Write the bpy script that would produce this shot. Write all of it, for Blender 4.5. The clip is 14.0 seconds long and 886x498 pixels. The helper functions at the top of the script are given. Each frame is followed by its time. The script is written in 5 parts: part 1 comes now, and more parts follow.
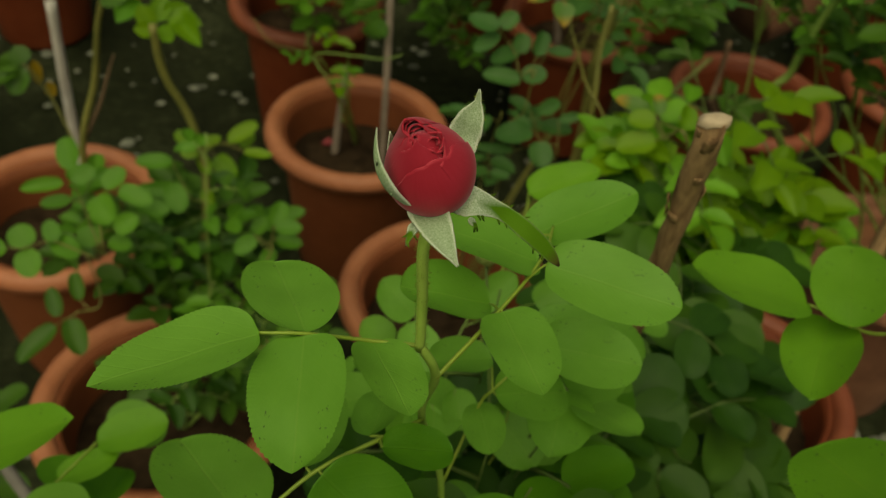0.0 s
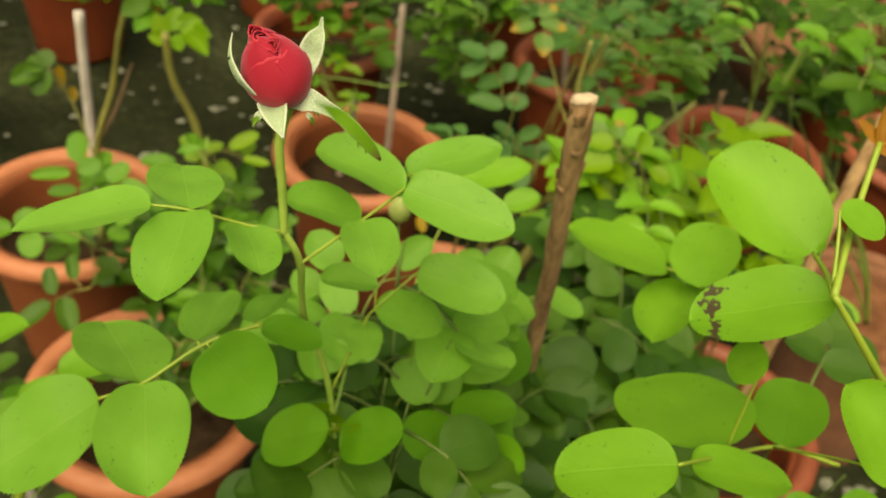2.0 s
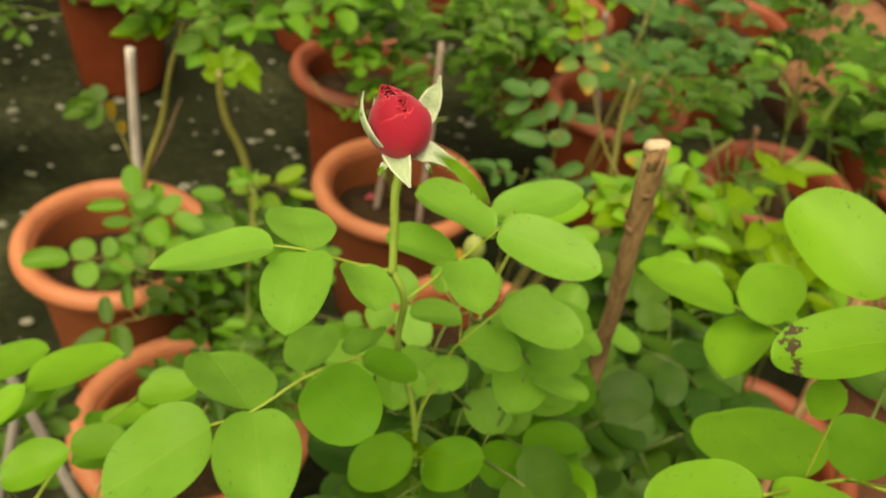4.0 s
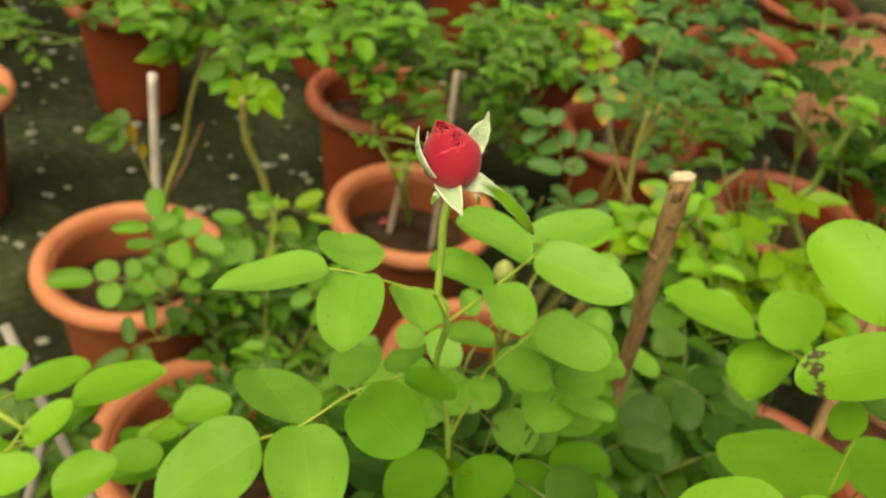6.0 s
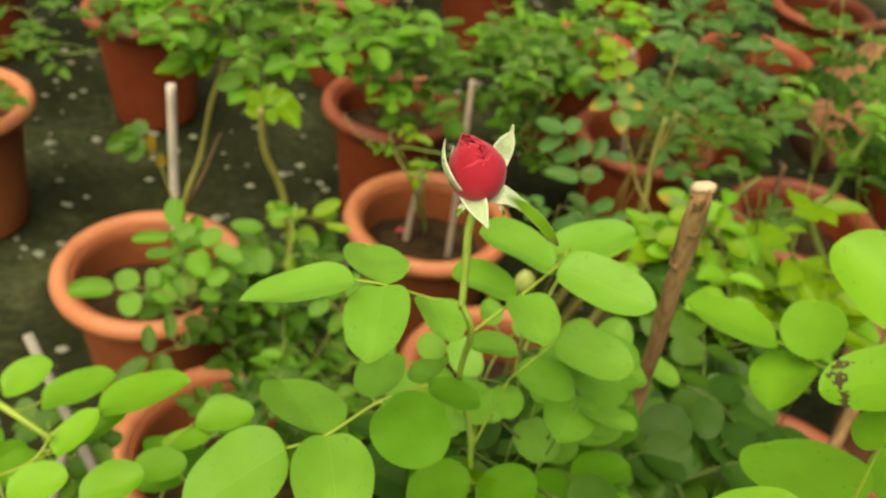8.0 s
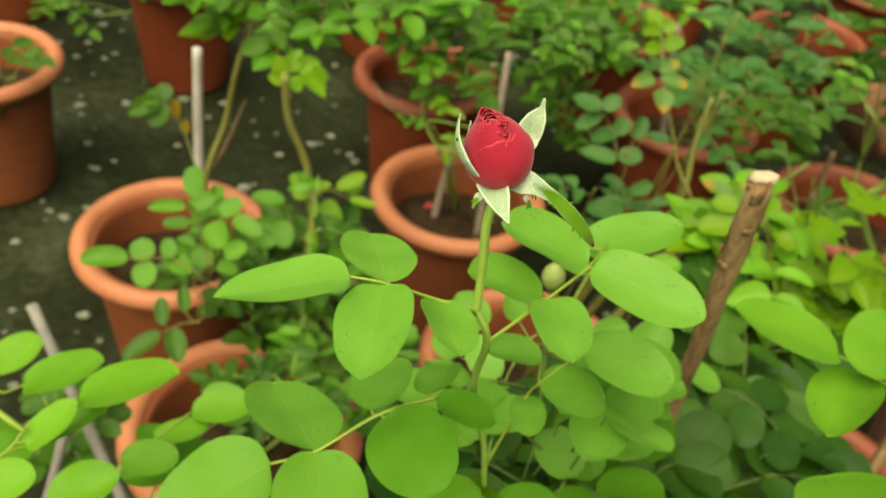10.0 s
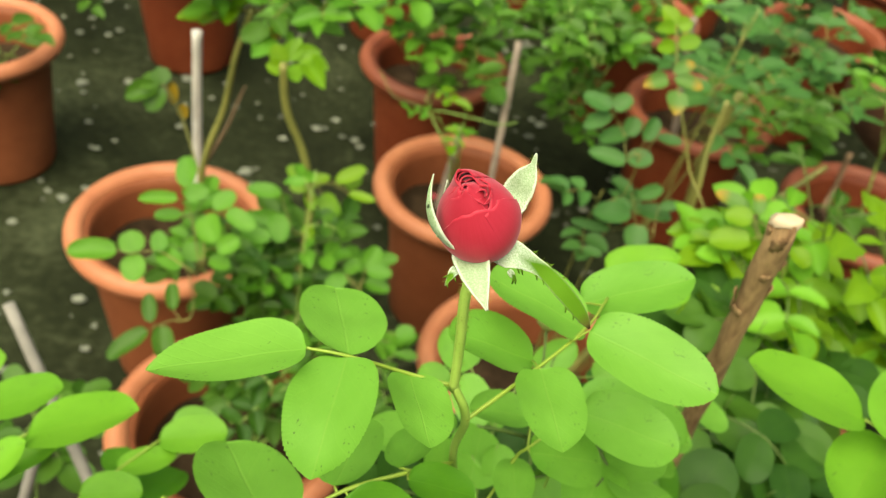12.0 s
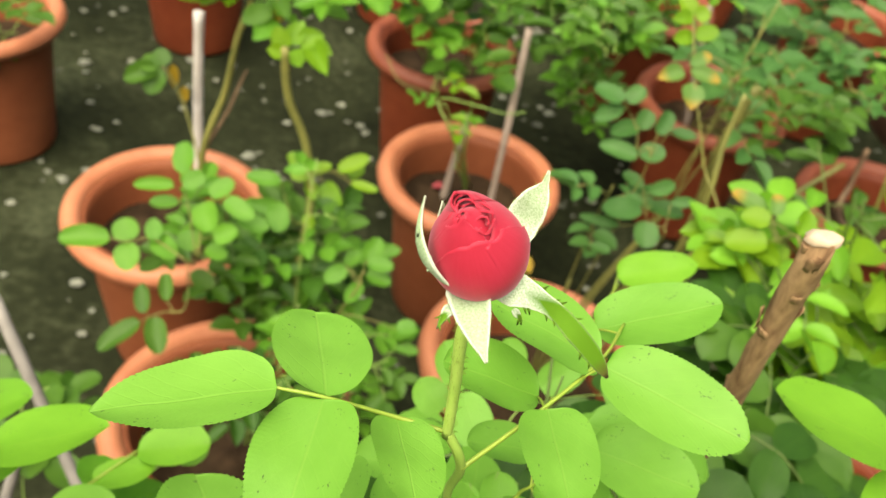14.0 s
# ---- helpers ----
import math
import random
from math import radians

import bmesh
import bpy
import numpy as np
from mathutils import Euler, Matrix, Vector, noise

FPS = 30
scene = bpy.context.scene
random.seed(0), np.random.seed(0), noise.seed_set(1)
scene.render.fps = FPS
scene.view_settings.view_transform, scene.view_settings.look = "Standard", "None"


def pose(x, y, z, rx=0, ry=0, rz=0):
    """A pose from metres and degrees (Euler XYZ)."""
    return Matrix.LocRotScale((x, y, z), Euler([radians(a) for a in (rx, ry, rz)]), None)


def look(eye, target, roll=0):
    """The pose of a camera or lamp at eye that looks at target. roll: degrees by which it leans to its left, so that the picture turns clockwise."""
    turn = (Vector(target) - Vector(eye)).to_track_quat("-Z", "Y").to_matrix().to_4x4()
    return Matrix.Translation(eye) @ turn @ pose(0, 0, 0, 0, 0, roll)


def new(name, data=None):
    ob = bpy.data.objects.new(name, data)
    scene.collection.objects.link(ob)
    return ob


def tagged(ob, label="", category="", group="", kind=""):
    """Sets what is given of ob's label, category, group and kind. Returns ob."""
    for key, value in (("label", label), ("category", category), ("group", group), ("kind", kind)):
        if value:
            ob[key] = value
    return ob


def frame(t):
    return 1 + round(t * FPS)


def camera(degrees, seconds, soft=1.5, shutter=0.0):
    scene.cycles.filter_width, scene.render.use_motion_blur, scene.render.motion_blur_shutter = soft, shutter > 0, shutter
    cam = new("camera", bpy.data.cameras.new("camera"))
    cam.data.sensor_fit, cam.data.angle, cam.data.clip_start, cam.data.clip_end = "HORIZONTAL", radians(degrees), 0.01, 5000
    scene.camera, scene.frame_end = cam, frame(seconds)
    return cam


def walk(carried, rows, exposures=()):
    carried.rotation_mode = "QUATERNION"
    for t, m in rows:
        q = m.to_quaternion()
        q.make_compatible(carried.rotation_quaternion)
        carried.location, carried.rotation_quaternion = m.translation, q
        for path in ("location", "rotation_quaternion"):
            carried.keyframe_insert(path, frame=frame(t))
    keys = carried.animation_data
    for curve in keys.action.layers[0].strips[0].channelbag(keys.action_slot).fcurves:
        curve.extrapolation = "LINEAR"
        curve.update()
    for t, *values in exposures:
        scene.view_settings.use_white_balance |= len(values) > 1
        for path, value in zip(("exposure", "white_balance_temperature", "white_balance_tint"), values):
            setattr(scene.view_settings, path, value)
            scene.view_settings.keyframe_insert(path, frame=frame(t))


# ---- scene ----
cam = camera(52.26, 14.0, soft=1.2)
cam.data.dof.use_dof, cam.data.dof.focus_distance, cam.data.dof.aperture_fstop = True, 0.215, 22.0
PATH = [
    (0, pose(-0.0662, -1.4432, 1.3704, 45.766, -5.543, -5.186)),
    (0.5, pose(-0.0483, -1.4549, 1.3679, 45.953, -6.416, -4.255)),
    (1, pose(-0.0368, -1.4752, 1.3677, 46.303, -7.739, -2.448)),
    (1.5, pose(-0.0272, -1.5024, 1.3746, 47.119, -8.206, -1.500)),
    (2, pose(-0.0178, -1.5229, 1.3857, 48.404, -7.498, -1.562)),
    (2.5, pose(-0.0064, -1.5275, 1.3899, 48.896, -6.788, -1.764)),
    (3, pose(-0.0222, -1.5251, 1.3899, 49.282, -6.720, -1.259)),
    (3.5, pose(-0.0418, -1.5306, 1.3949, 49.540, -6.622, -0.677)),
    (4, pose(-0.0484, -1.5369, 1.3992, 50.152, -6.975, -0.192)),
    (6.5, pose(-0.0656, -1.5539, 1.4117, 51.887, -7.182, 0.531)),
    (7, pose(-0.0630, -1.5541, 1.4134, 52.069, -6.856, 0.479)),
    (7.5, pose(-0.0677, -1.5548, 1.4155, 52.081, -6.598, 0.728)),
    (8, pose(-0.0688, -1.5546, 1.4129, 52.062, -6.571, 1.117)),
    (10.5, pose(-0.0596, -1.4915, 1.3806, 49.433, -6.998, 4.507)),
    (11, pose(-0.0604, -1.4781, 1.3787, 48.947, -7.300, 4.751)),
    (11.5, pose(-0.0556, -1.4661, 1.3798, 48.757, -7.479, 4.974)),
    (12, pose(-0.0538, -1.4584, 1.3793, 48.660, -7.714, 5.332)),
    (12.5, pose(-0.0580, -1.4490, 1.3757, 48.375, -8.024, 5.719)),
    (13, pose(-0.0562, -1.4430, 1.3733, 48.165, -8.213, 5.956)),
    (13.5, pose(-0.0509, -1.4377, 1.3707, 47.995, -8.241, 6.070)),
    (14, pose(-0.0523, -1.4247, 1.3639, 47.585, -8.298, 6.346)),
]
EXPOSURES = [(0, -0.95, 8800, -6), (0.1, -0.3, 8800, -6), (0.3, 0.03, 8900, -6), (0.5, 0.10, 9000, -6), (1.0, 0.17, 9100, -3), (1.5, 0.32, 9200, 0), (3, 0.44, 9900, 9), (4, 0.44, 9600, 7), (7.5, 0.56, 9100, 3), (8.5, 0.56, 9000, 2), (10.5, 0.54, 8200, -4), (11, 0.60, 8000, -4), (12.5, 0.94, 7500, 1), (14, 1.05, 7400, 9)]
walk(cam, PATH, EXPOSURES)

# ---- light: a bright overcast sky ----
world = bpy.data.worlds.new("world")
scene.world = world
world.use_nodes = True
wn, wl = world.node_tree.nodes, world.node_tree.links
sky = wn.new("ShaderNodeTexSky")
sky.sky_type, sky.sun_disc = "NISHITA", False
sky.sun_elevation, sky.sun_rotation = radians(58), radians(200)
sky.air_density, sky.dust_density, sky.ozone_density = 1.0, 6.0, 1.0
wn["Background"].inputs["Strength"].default_value = 0.100
wl.new(sky.outputs[0], wn["Background"].inputs["Color"])
sun = new("sun", bpy.data.lights.new("sun", "SUN"))
sun.data.energy, sun.data.angle, sun.data.color = 4.5, radians(80), (1.0, 0.97, 0.92)
sun.matrix_world = look((-0.8, -1.6, 4.0), (0, 0, 0))

# ---- materials ----
def material(name):
    m = bpy.data.materials.new(name)
    m.use_nodes = True
    return m, m.node_tree.nodes, m.node_tree.links, m.node_tree.nodes["Principled BSDF"]


def ramp(nodes, stops):
    r = nodes.new("ShaderNodeValToRGB")
    for k, (at, col) in enumerate(stops):
        e = r.color_ramp.elements[k] if k < 2 else r.color_ramp.elements.new(at)
        e.position, e.color = at, (*col, 1)
    return r


def noise_tex(nodes, links, coord, scale, detail=4.0, rough=0.55):
    n = nodes.new("ShaderNodeTexNoise")
    n.inputs["Scale"].default_value, n.inputs["Detail"].default_value, n.inputs["Roughness"].default_value = scale, detail, rough
    links.new(coord, n.inputs["Vector"])
    return n


def math_node(nodes, links, op, a, b=None):
    n = nodes.new("ShaderNodeMath")
    n.operation = op
    for k, v in enumerate((a, b)):
        if isinstance(v, (int, float)):
            n.inputs[k].default_value = v
        elif v is not None:
            links.new(v, n.inputs[k])
    return n.outputs[0]


def mix_col(nodes, links, fac, a, b, mode="MIX"):
    n = nodes.new("ShaderNodeMix")
    n.data_type, n.blend_type = "RGBA", mode
    for sock, v in ((n.inputs["Factor"], fac), (n.inputs["A"], a), (n.inputs["B"], b)):
        if isinstance(v, (int, float)):
            sock.default_value = v
        elif isinstance(v, tuple):
            sock.default_value = (*v, 1)
        else:
            links.new(v, sock)
    return n.outputs["Result"]


def bump(nodes, links, bsdf, height, strength, distance):
    b = nodes.new("ShaderNodeBump")
    b.inputs["Strength"].default_value, b.inputs["Distance"].default_value = strength, distance
    links.new(height, b.inputs["Height"])
    links.new(b.outputs[0], bsdf.inputs["Normal"])
    return b


def leaf_material(name, dark, light, vein, specks=0.0, edge=None, rough=0.5, chew=False):
    """Leaf: veins along the blade's own UV, colour drifting from leaf to leaf, light coming through."""
    m, n, l, p = material(name)
    uv = n.new("ShaderNodeUVMap")
    uv.uv_map = "blade"
    sep = n.new("ShaderNodeSeparateXYZ")
    l.new(uv.outputs[0], sep.inputs[0])
    obj = n.new("ShaderNodeTexCoord")
    rnd = n.new("ShaderNodeObjectInfo")
    across = math_node(n, l, "ABSOLUTE", math_node(n, l, "SUBTRACT", sep.outputs[0], 0.5))
    # side veins sweep forward from the midrib
    sweep = math_node(n, l, "SUBTRACT", math_node(n, l, "MULTIPLY", sep.outputs[1], 6.5), math_node(n, l, "MULTIPLY", across, 5.5))
    bend = noise_tex(n, l, obj.outputs["Object"], 3.0, 2.0)
    tri = math_node(n, l, "PINGPONG", math_node(n, l, "ADD", sweep, bend.outputs["Fac"]), 0.5)
    side = n.new("ShaderNodeMapRange")
    side.inputs["From Min"].default_value, side.inputs["From Max"].default_value = 0.0, 0.10
    side.inputs["To Min"].default_value, side.inputs["To Max"].default_value = 1.0, 0.0
    l.new(tri, side.inputs["Value"])
    mid = n.new("ShaderNodeMapRange")
    mid.inputs["From Min"].default_value, mid.inputs["From Max"].default_value = 0.004, 0.022
    mid.inputs["To Min"].default_value, mid.inputs["To Max"].default_value = 1.0, 0.0
    l.new(across, mid.inputs["Value"])
    blot = noise_tex(n, l, obj.outputs["Object"], 2.3, 3.0)
    drift = math_node(n, l, "ADD", math_node(n, l, "MULTIPLY", rnd.outputs["Random"], 0.7), math_node(n, l, "MULTIPLY", math_node(n, l, "SUBTRACT", blot.outputs["Fac"], 0.30), 1.25))
    base = mix_col(n, l, drift, dark, light)
    col = mix_col(n, l, math_node(n, l, "MULTIPLY", side.outputs[0], 0.05), base, vein)
    col = mix_col(n, l, math_node(n, l, "MULTIPLY", mid.outputs[0], 0.16), col, vein)
    if edge:
        rim = n.new("ShaderNodeMapRange")
        rim.inputs["From Min"].default_value, rim.inputs["From Max"].default_value = 0.70, 1.0
        l.new(math_node(n, l, "ADD", sep.outputs[1], math_node(n, l, "MULTIPLY", blot.outputs["Fac"], 0.25)), rim.inputs["Value"])
        col = mix_col(n, l, rim.outputs[0], col, edge)
    if specks:
        fine = noise_tex(n, l, obj.outputs["Object"], 34.0, 2.0, 0.5)
        patch = noise_tex(n, l, obj.outputs["Object"], 4.0, 1.0)
        spot = math_node(n, l, "MULTIPLY", math_node(n, l, "GREATER_THAN", fine.outputs["Fac"], 0.72 - specks), math_node(n, l, "GREATER_THAN", patch.outputs["Fac"], 0.59))
        col = mix_col(n, l, math_node(n, l, "MULTIPLY", spot, 0.75), col, (0.03, 0.045, 0.012))
    if chew:
        wob = noise_tex(n, l, obj.outputs["Object"], 7.0, 3.0)
        q = math_node(n, l, "ADD", sep.outputs[1], math_node(n, l, "MULTIPLY", math_node(n, l, "SUBTRACT", wob.outputs["Fac"], 0.5), 0.55))
        band = math_node(n, l, "MULTIPLY", math_node(n, l, "GREATER_THAN", q, 0.79), math_node(n, l, "LESS_THAN", q, math_node(n, l, "ADD", 0.70, math_node(n, l, "MULTIPLY", noise_tex(n, l, obj.outputs["Object"], 3.4, 2.0).outputs["Fac"], 0.32))))
        col = mix_col(n, l, band, col, (0.055, 0.035, 0.018))
    l.new(col, p.inputs["Base Color"])
    p.inputs["Roughness"].default_value = rough
    p.inputs["Specular IOR Level"].default_value = 0.28
    grain = noise_tex(n, l, obj.outputs["Object"], 30.0, 3.0)
    hgt = math_node(n, l, "SUBTRACT", math_node(n, l, "MULTIPLY", grain.outputs["Fac"], 0.25), math_node(n, l, "ADD", math_node(n, l, "MULTIPLY", side.outputs[0], 0.10), math_node(n, l, "MULTIPLY", mid.outputs[0], 0.35)))
    b = bump(n, l, p, hgt, 0.3, 0.0008)
    tr = n.new("ShaderNodeBsdfTranslucent")
    l.new(mix_col(n, l, 0.5, col, light, "MIX"), tr.inputs["Color"])
    l.new(b.outputs[0], tr.inputs["Normal"])
    mix = n.new("ShaderNodeMixShader")
    mix.inputs[0].default_value = 0.38
    l.new(p.outputs[0], mix.inputs[1])
    l.new(tr.outputs[0], mix.inputs[2])
    l.new(mix.outputs[0], n["Material Output"].inputs["Surface"])
    return m


def plain_material(name, dark, light, scale, rough=0.6, bump_scale=60.0, bump_size=0.001, speck=None, metal=0.0, spec=0.4, stretch=1.0):
    """Two scales of colour variation and a fine relief, in the object's own space."""
    m, n, l, p = material(name)
    obj = n.new("ShaderNodeTexCoord")
    grain = n.new("ShaderNodeMapping")
    grain.inputs["Scale"].default_value = (1.0, 1.0, stretch)
    l.new(obj.outputs["Object"], grain.inputs["Vector"])
    big = noise_tex(n, l, grain.outputs[0], scale, 6.0, 0.6)
    fine = noise_tex(n, l, grain.outputs[0], bump_scale, 5.0, 0.65)
    both = math_node(n, l, "ADD", math_node(n, l, "MULTIPLY", big.outputs["Fac"], 0.7), math_node(n, l, "MULTIPLY", fine.outputs["Fac"], 0.3))
    r = ramp(n, [(0.36, dark), (0.64, light)])
    l.new(both, r.inputs[0])
    col = r.outputs[0]
    if speck:
        thr, spec_col, sc = speck
        sp = noise_tex(n, l, obj.outputs["Object"], sc, 2.0)
        col = mix_col(n, l, math_node(n, l, "GREATER_THAN", sp.outputs["Fac"], thr), col, spec_col)
    l.new(col, p.inputs["Base Color"])
    p.inputs["Roughness"].default_value = rough
    p.inputs["Metallic"].default_value = metal
    p.inputs["Specular IOR Level"].default_value = spec
    bump(n, l, p, both, 0.5, bump_size)
    return m


M_HERO = leaf_material("leaf_fresh", (0.0960, 0.2580, 0.0215), (0.1520, 0.3560, 0.0430), (0.2444, 0.3935, 0.0725), specks=0.058)
M_NEAR = leaf_material("leaf_lime", (0.0920, 0.2550, 0.0130), (0.1440, 0.3480, 0.0230), (0.1823, 0.3185, 0.0321), specks=0.058)
M_CHEW = leaf_material("leaf_chewed", (0.0930, 0.2560, 0.0130), (0.1440, 0.3480, 0.0230), (0.1823, 0.3185, 0.0321), specks=0.045, chew=True)
# deeper copy of the fresh leaf: shade on lower leaves put into the colour
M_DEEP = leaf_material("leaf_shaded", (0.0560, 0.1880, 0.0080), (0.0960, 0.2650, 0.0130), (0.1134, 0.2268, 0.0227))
M_LEAFY = leaf_material("leaf_soft_green", (0.0560, 0.1780, 0.0110), (0.0960, 0.2500, 0.0190), (0.1607, 0.2798, 0.0208))
# the shade deep inside the bushes is painted into this dark green
M_SHADE = leaf_material("leaf_shade_green", (0.0151, 0.0575, 0.0043), (0.0339, 0.1006, 0.0078), (0.0754, 0.1437, 0.0215))
M_MID = leaf_material("leaf_mid_green", (0.0302, 0.0924, 0.0073), (0.0574, 0.1400, 0.0116), (0.0845, 0.1680, 0.0231))
M_BLUE = leaf_material("leaf_blue_green", (0.034, 0.112, 0.021), (0.064, 0.165, 0.034), (0.085, 0.17, 0.05))
M_LIME = leaf_material("leaf_yellow_green", (0.0758, 0.1938, 0.0045), (0.1357, 0.2550, 0.0066), (0.1596, 0.2652, 0.0240))
M_EDGE = leaf_material("leaf_yellow_edged", (0.0650, 0.1550, 0.0280), (0.0950, 0.1900, 0.0360), (0.1250, 0.1750, 0.0400), edge=(0.3100, 0.2000, 0.0250))
M_YELLOW = leaf_material("leaf_yellowed", (0.2750, 0.1800, 0.0100), (0.3100, 0.2100, 0.0150), (0.3000, 0.2250, 0.0500))
M_ORANGE = leaf_material("leaf_young_orange", (0.2730, 0.1148, 0.0165), (0.3250, 0.1620, 0.0220), (0.3250, 0.2025, 0.0550))
M_STEM = plain_material("stem_green", (0.1122, 0.2046, 0.0330), (0.1914, 0.2772, 0.0594), 18.0, 0.5, 90.0, 0.0004)
M_RACHIS = plain_material("stalk_yellow_green", (0.1478, 0.2376, 0.0231), (0.2006, 0.2772, 0.0330), 20.0, 0.5, 90.0, 0.0004)
M_YOUNG = plain_material("young_stem", (0.185, 0.320, 0.045), (0.270, 0.395, 0.075), 60.0, 0.5, 300.0, 0.0003)
M_DIM = plain_material("stem_deep_green", (0.045, 0.085, 0.012), (0.085, 0.135, 0.025), 18.0, 0.6, 90.0, 0.0004)
M_OLIVE = plain_material("stem_olive", (0.0990, 0.1056, 0.0231), (0.1782, 0.1716, 0.0396), 16.0, 0.6, 70.0, 0.0006)
M_BROWN = plain_material("stem_brown", (0.0660, 0.0396, 0.0198), (0.1584, 0.0990, 0.0528), 16.0, 0.8, 70.0, 0.001)
# bodies darker, rims lighter: sky light on the lips is painted into the colours
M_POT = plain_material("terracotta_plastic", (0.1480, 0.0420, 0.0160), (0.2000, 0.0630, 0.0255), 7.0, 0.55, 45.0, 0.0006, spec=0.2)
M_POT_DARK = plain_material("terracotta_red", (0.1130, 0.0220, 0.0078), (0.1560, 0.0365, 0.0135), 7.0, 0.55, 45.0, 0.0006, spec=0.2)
M_RIM = plain_material("terracotta_rim_lit", (0.285, 0.098, 0.044), (0.370, 0.142, 0.068), 9.0, 0.5, 50.0, 0.0006, spec=0.3)
M_RIM_DARK = plain_material("terracotta_red_rim_lit", (0.150, 0.034, 0.013), (0.215, 0.058, 0.024), 9.0, 0.55, 50.0, 0.0006)
M_CLAY = plain_material("old_clay", (0.1056, 0.0415, 0.0191), (0.1868, 0.0829, 0.0418), 14.0, 0.9, 60.0, 0.002)
M_SOIL = plain_material("potting_soil", (0.0110, 0.0066, 0.0032), (0.0420, 0.0265, 0.0140), 26.0, 0.95, 80.0, 0.006, spec=0.08)
M_SOIL_RED = plain_material("red_soil", (0.0858, 0.0363, 0.0165), (0.1782, 0.0792, 0.0396), 22.0, 0.95, 80.0, 0.006, spec=0.08)
M_STICK = plain_material("dry_stick", (0.1035, 0.0575, 0.0267), (0.3947, 0.2570, 0.1266), 110.0, 0.85, 420.0, 0.0015, spec=0.15, stretch=0.10)
M_CUT = plain_material("cut_wood", (0.3168, 0.2376, 0.1452), (0.4356, 0.3498, 0.2376), 60.0, 0.8, 200.0, 0.0005)
M_CANE = plain_material("bleached_cane", (0.3630, 0.3300, 0.2772), (0.5280, 0.5016, 0.4488), 14.0, 0.7, 70.0, 0.0005)
M_GREYSTICK = plain_material("grey_cane", (0.1236, 0.1140, 0.0970), (0.2186, 0.2043, 0.1756), 14.0, 0.75, 70.0, 0.0006)
M_TWIG = plain_material("thin_brown_stake", (0.1452, 0.1122, 0.0825), (0.2772, 0.2244, 0.1782), 16.0, 0.8, 80.0, 0.0006)
M_FLECK = plain_material("pale_grit", (0.05, 0.055, 0.040), (0.22, 0.23, 0.175), 30.0, 0.6, 90.0, 0.001, spec=0.2)

M_SEPAL_GREEN = plain_material("sepal_green", (0.0990, 0.1848, 0.0231), (0.1584, 0.2508, 0.0462), 140.0, 0.6, 600.0, 0.0003)
M_PALE = plain_material("pale_closed_bud", (0.1500, 0.2100, 0.0450), (0.2500, 0.2900, 0.0850), 300.0, 0.6, 900.0, 0.0003)
M_FALLEN = plain_material("fallen_petal", (0.1980, 0.0198, 0.0264), (0.2772, 0.0396, 0.0462), 40.0, 0.6)


def ground_material():
    m, n, l, p = material("dark_damp_ground")
    obj = n.new("ShaderNodeTexCoord")
    big = noise_tex(n, l, obj.outputs["Object"], 2.6, 6.0, 0.62)
    fine = noise_tex(n, l, obj.outputs["Object"], 42.0, 5.0, 0.7)
    r = ramp(n, [(0.34, (0.0036, 0.0047, 0.0020)), (0.50, (0.0140, 0.0170, 0.0074)), (0.68, (0.050, 0.058, 0.029))])
    l.new(math_node(n, l, "ADD", math_node(n, l, "MULTIPLY", big.outputs["Fac"], 0.65), math_node(n, l, "MULTIPLY", fine.outputs["Fac"], 0.35)), r.inputs[0])
    l.new(r.outputs[0], p.inputs["Base Color"])
    p.inputs["Roughness"].default_value = 0.8
    p.inputs["Specular IOR Level"].default_value = 0.05
    bump(n, l, p, fine.outputs["Fac"], 0.6, 0.006)
    return m


def petal_material():
    m, n, l, p = material("rose_petal")
    uv = n.new("ShaderNodeUVMap")
    uv.uv_map = "blade"
    sep = n.new("ShaderNodeSeparateXYZ")
    l.new(uv.outputs[0], sep.inputs[0])
    obj = n.new("ShaderNodeTexCoord")
    blot = noise_tex(n, l, obj.outputs["Object"], 130.0, 4.0)
    st = n.new("ShaderNodeMapping")
    st.inputs["Scale"].default_value = (90.0, 3.0, 1.0)
    l.new(uv.outputs[0], st.inputs["Vector"])
    streak = noise_tex(n, l, st.outputs[0], 1.0, 3.0)
    r = ramp(n, [(0.3, (0.40, 0.015, 0.034)), (0.7, (0.50, 0.030, 0.060))])
    l.new(math_node(n, l, "ADD", math_node(n, l, "MULTIPLY", blot.outputs["Fac"], 0.6), math_node(n, l, "MULTIPLY", streak.outputs["Fac"], 0.4)), r.inputs[0])
    l.new(r.outputs[0], p.inputs["Base Color"])
    p.inputs["Roughness"].default_value = 0.55
    p.inputs["Specular IOR Level"].default_value = 0.3
    p.inputs["Sheen Weight"].default_value = 0.35
    p.inputs["Sheen Roughness"].default_value = 0.4
    p.inputs["Sheen Tint"].default_value = (1.0, 0.55, 0.65, 1)
    p.inputs["Subsurface Weight"].default_value = 0.0
    bump(n, l, p, streak.outputs["Fac"], 0.15, 0.0003)
    tr = n.new("ShaderNodeBsdfTranslucent")
    tr.inputs["Color"].default_value = (0.45, 0.012, 0.04, 1)
    mix = n.new("ShaderNodeMixShader")
    mix.inputs[0].default_value = 0.3
    l.new(p.outputs[0], mix.inputs[1])
    l.new(tr.outputs[0], mix.inputs[2])
    l.new(mix.outputs[0], n["Material Output"].inputs["Surface"])
    return m


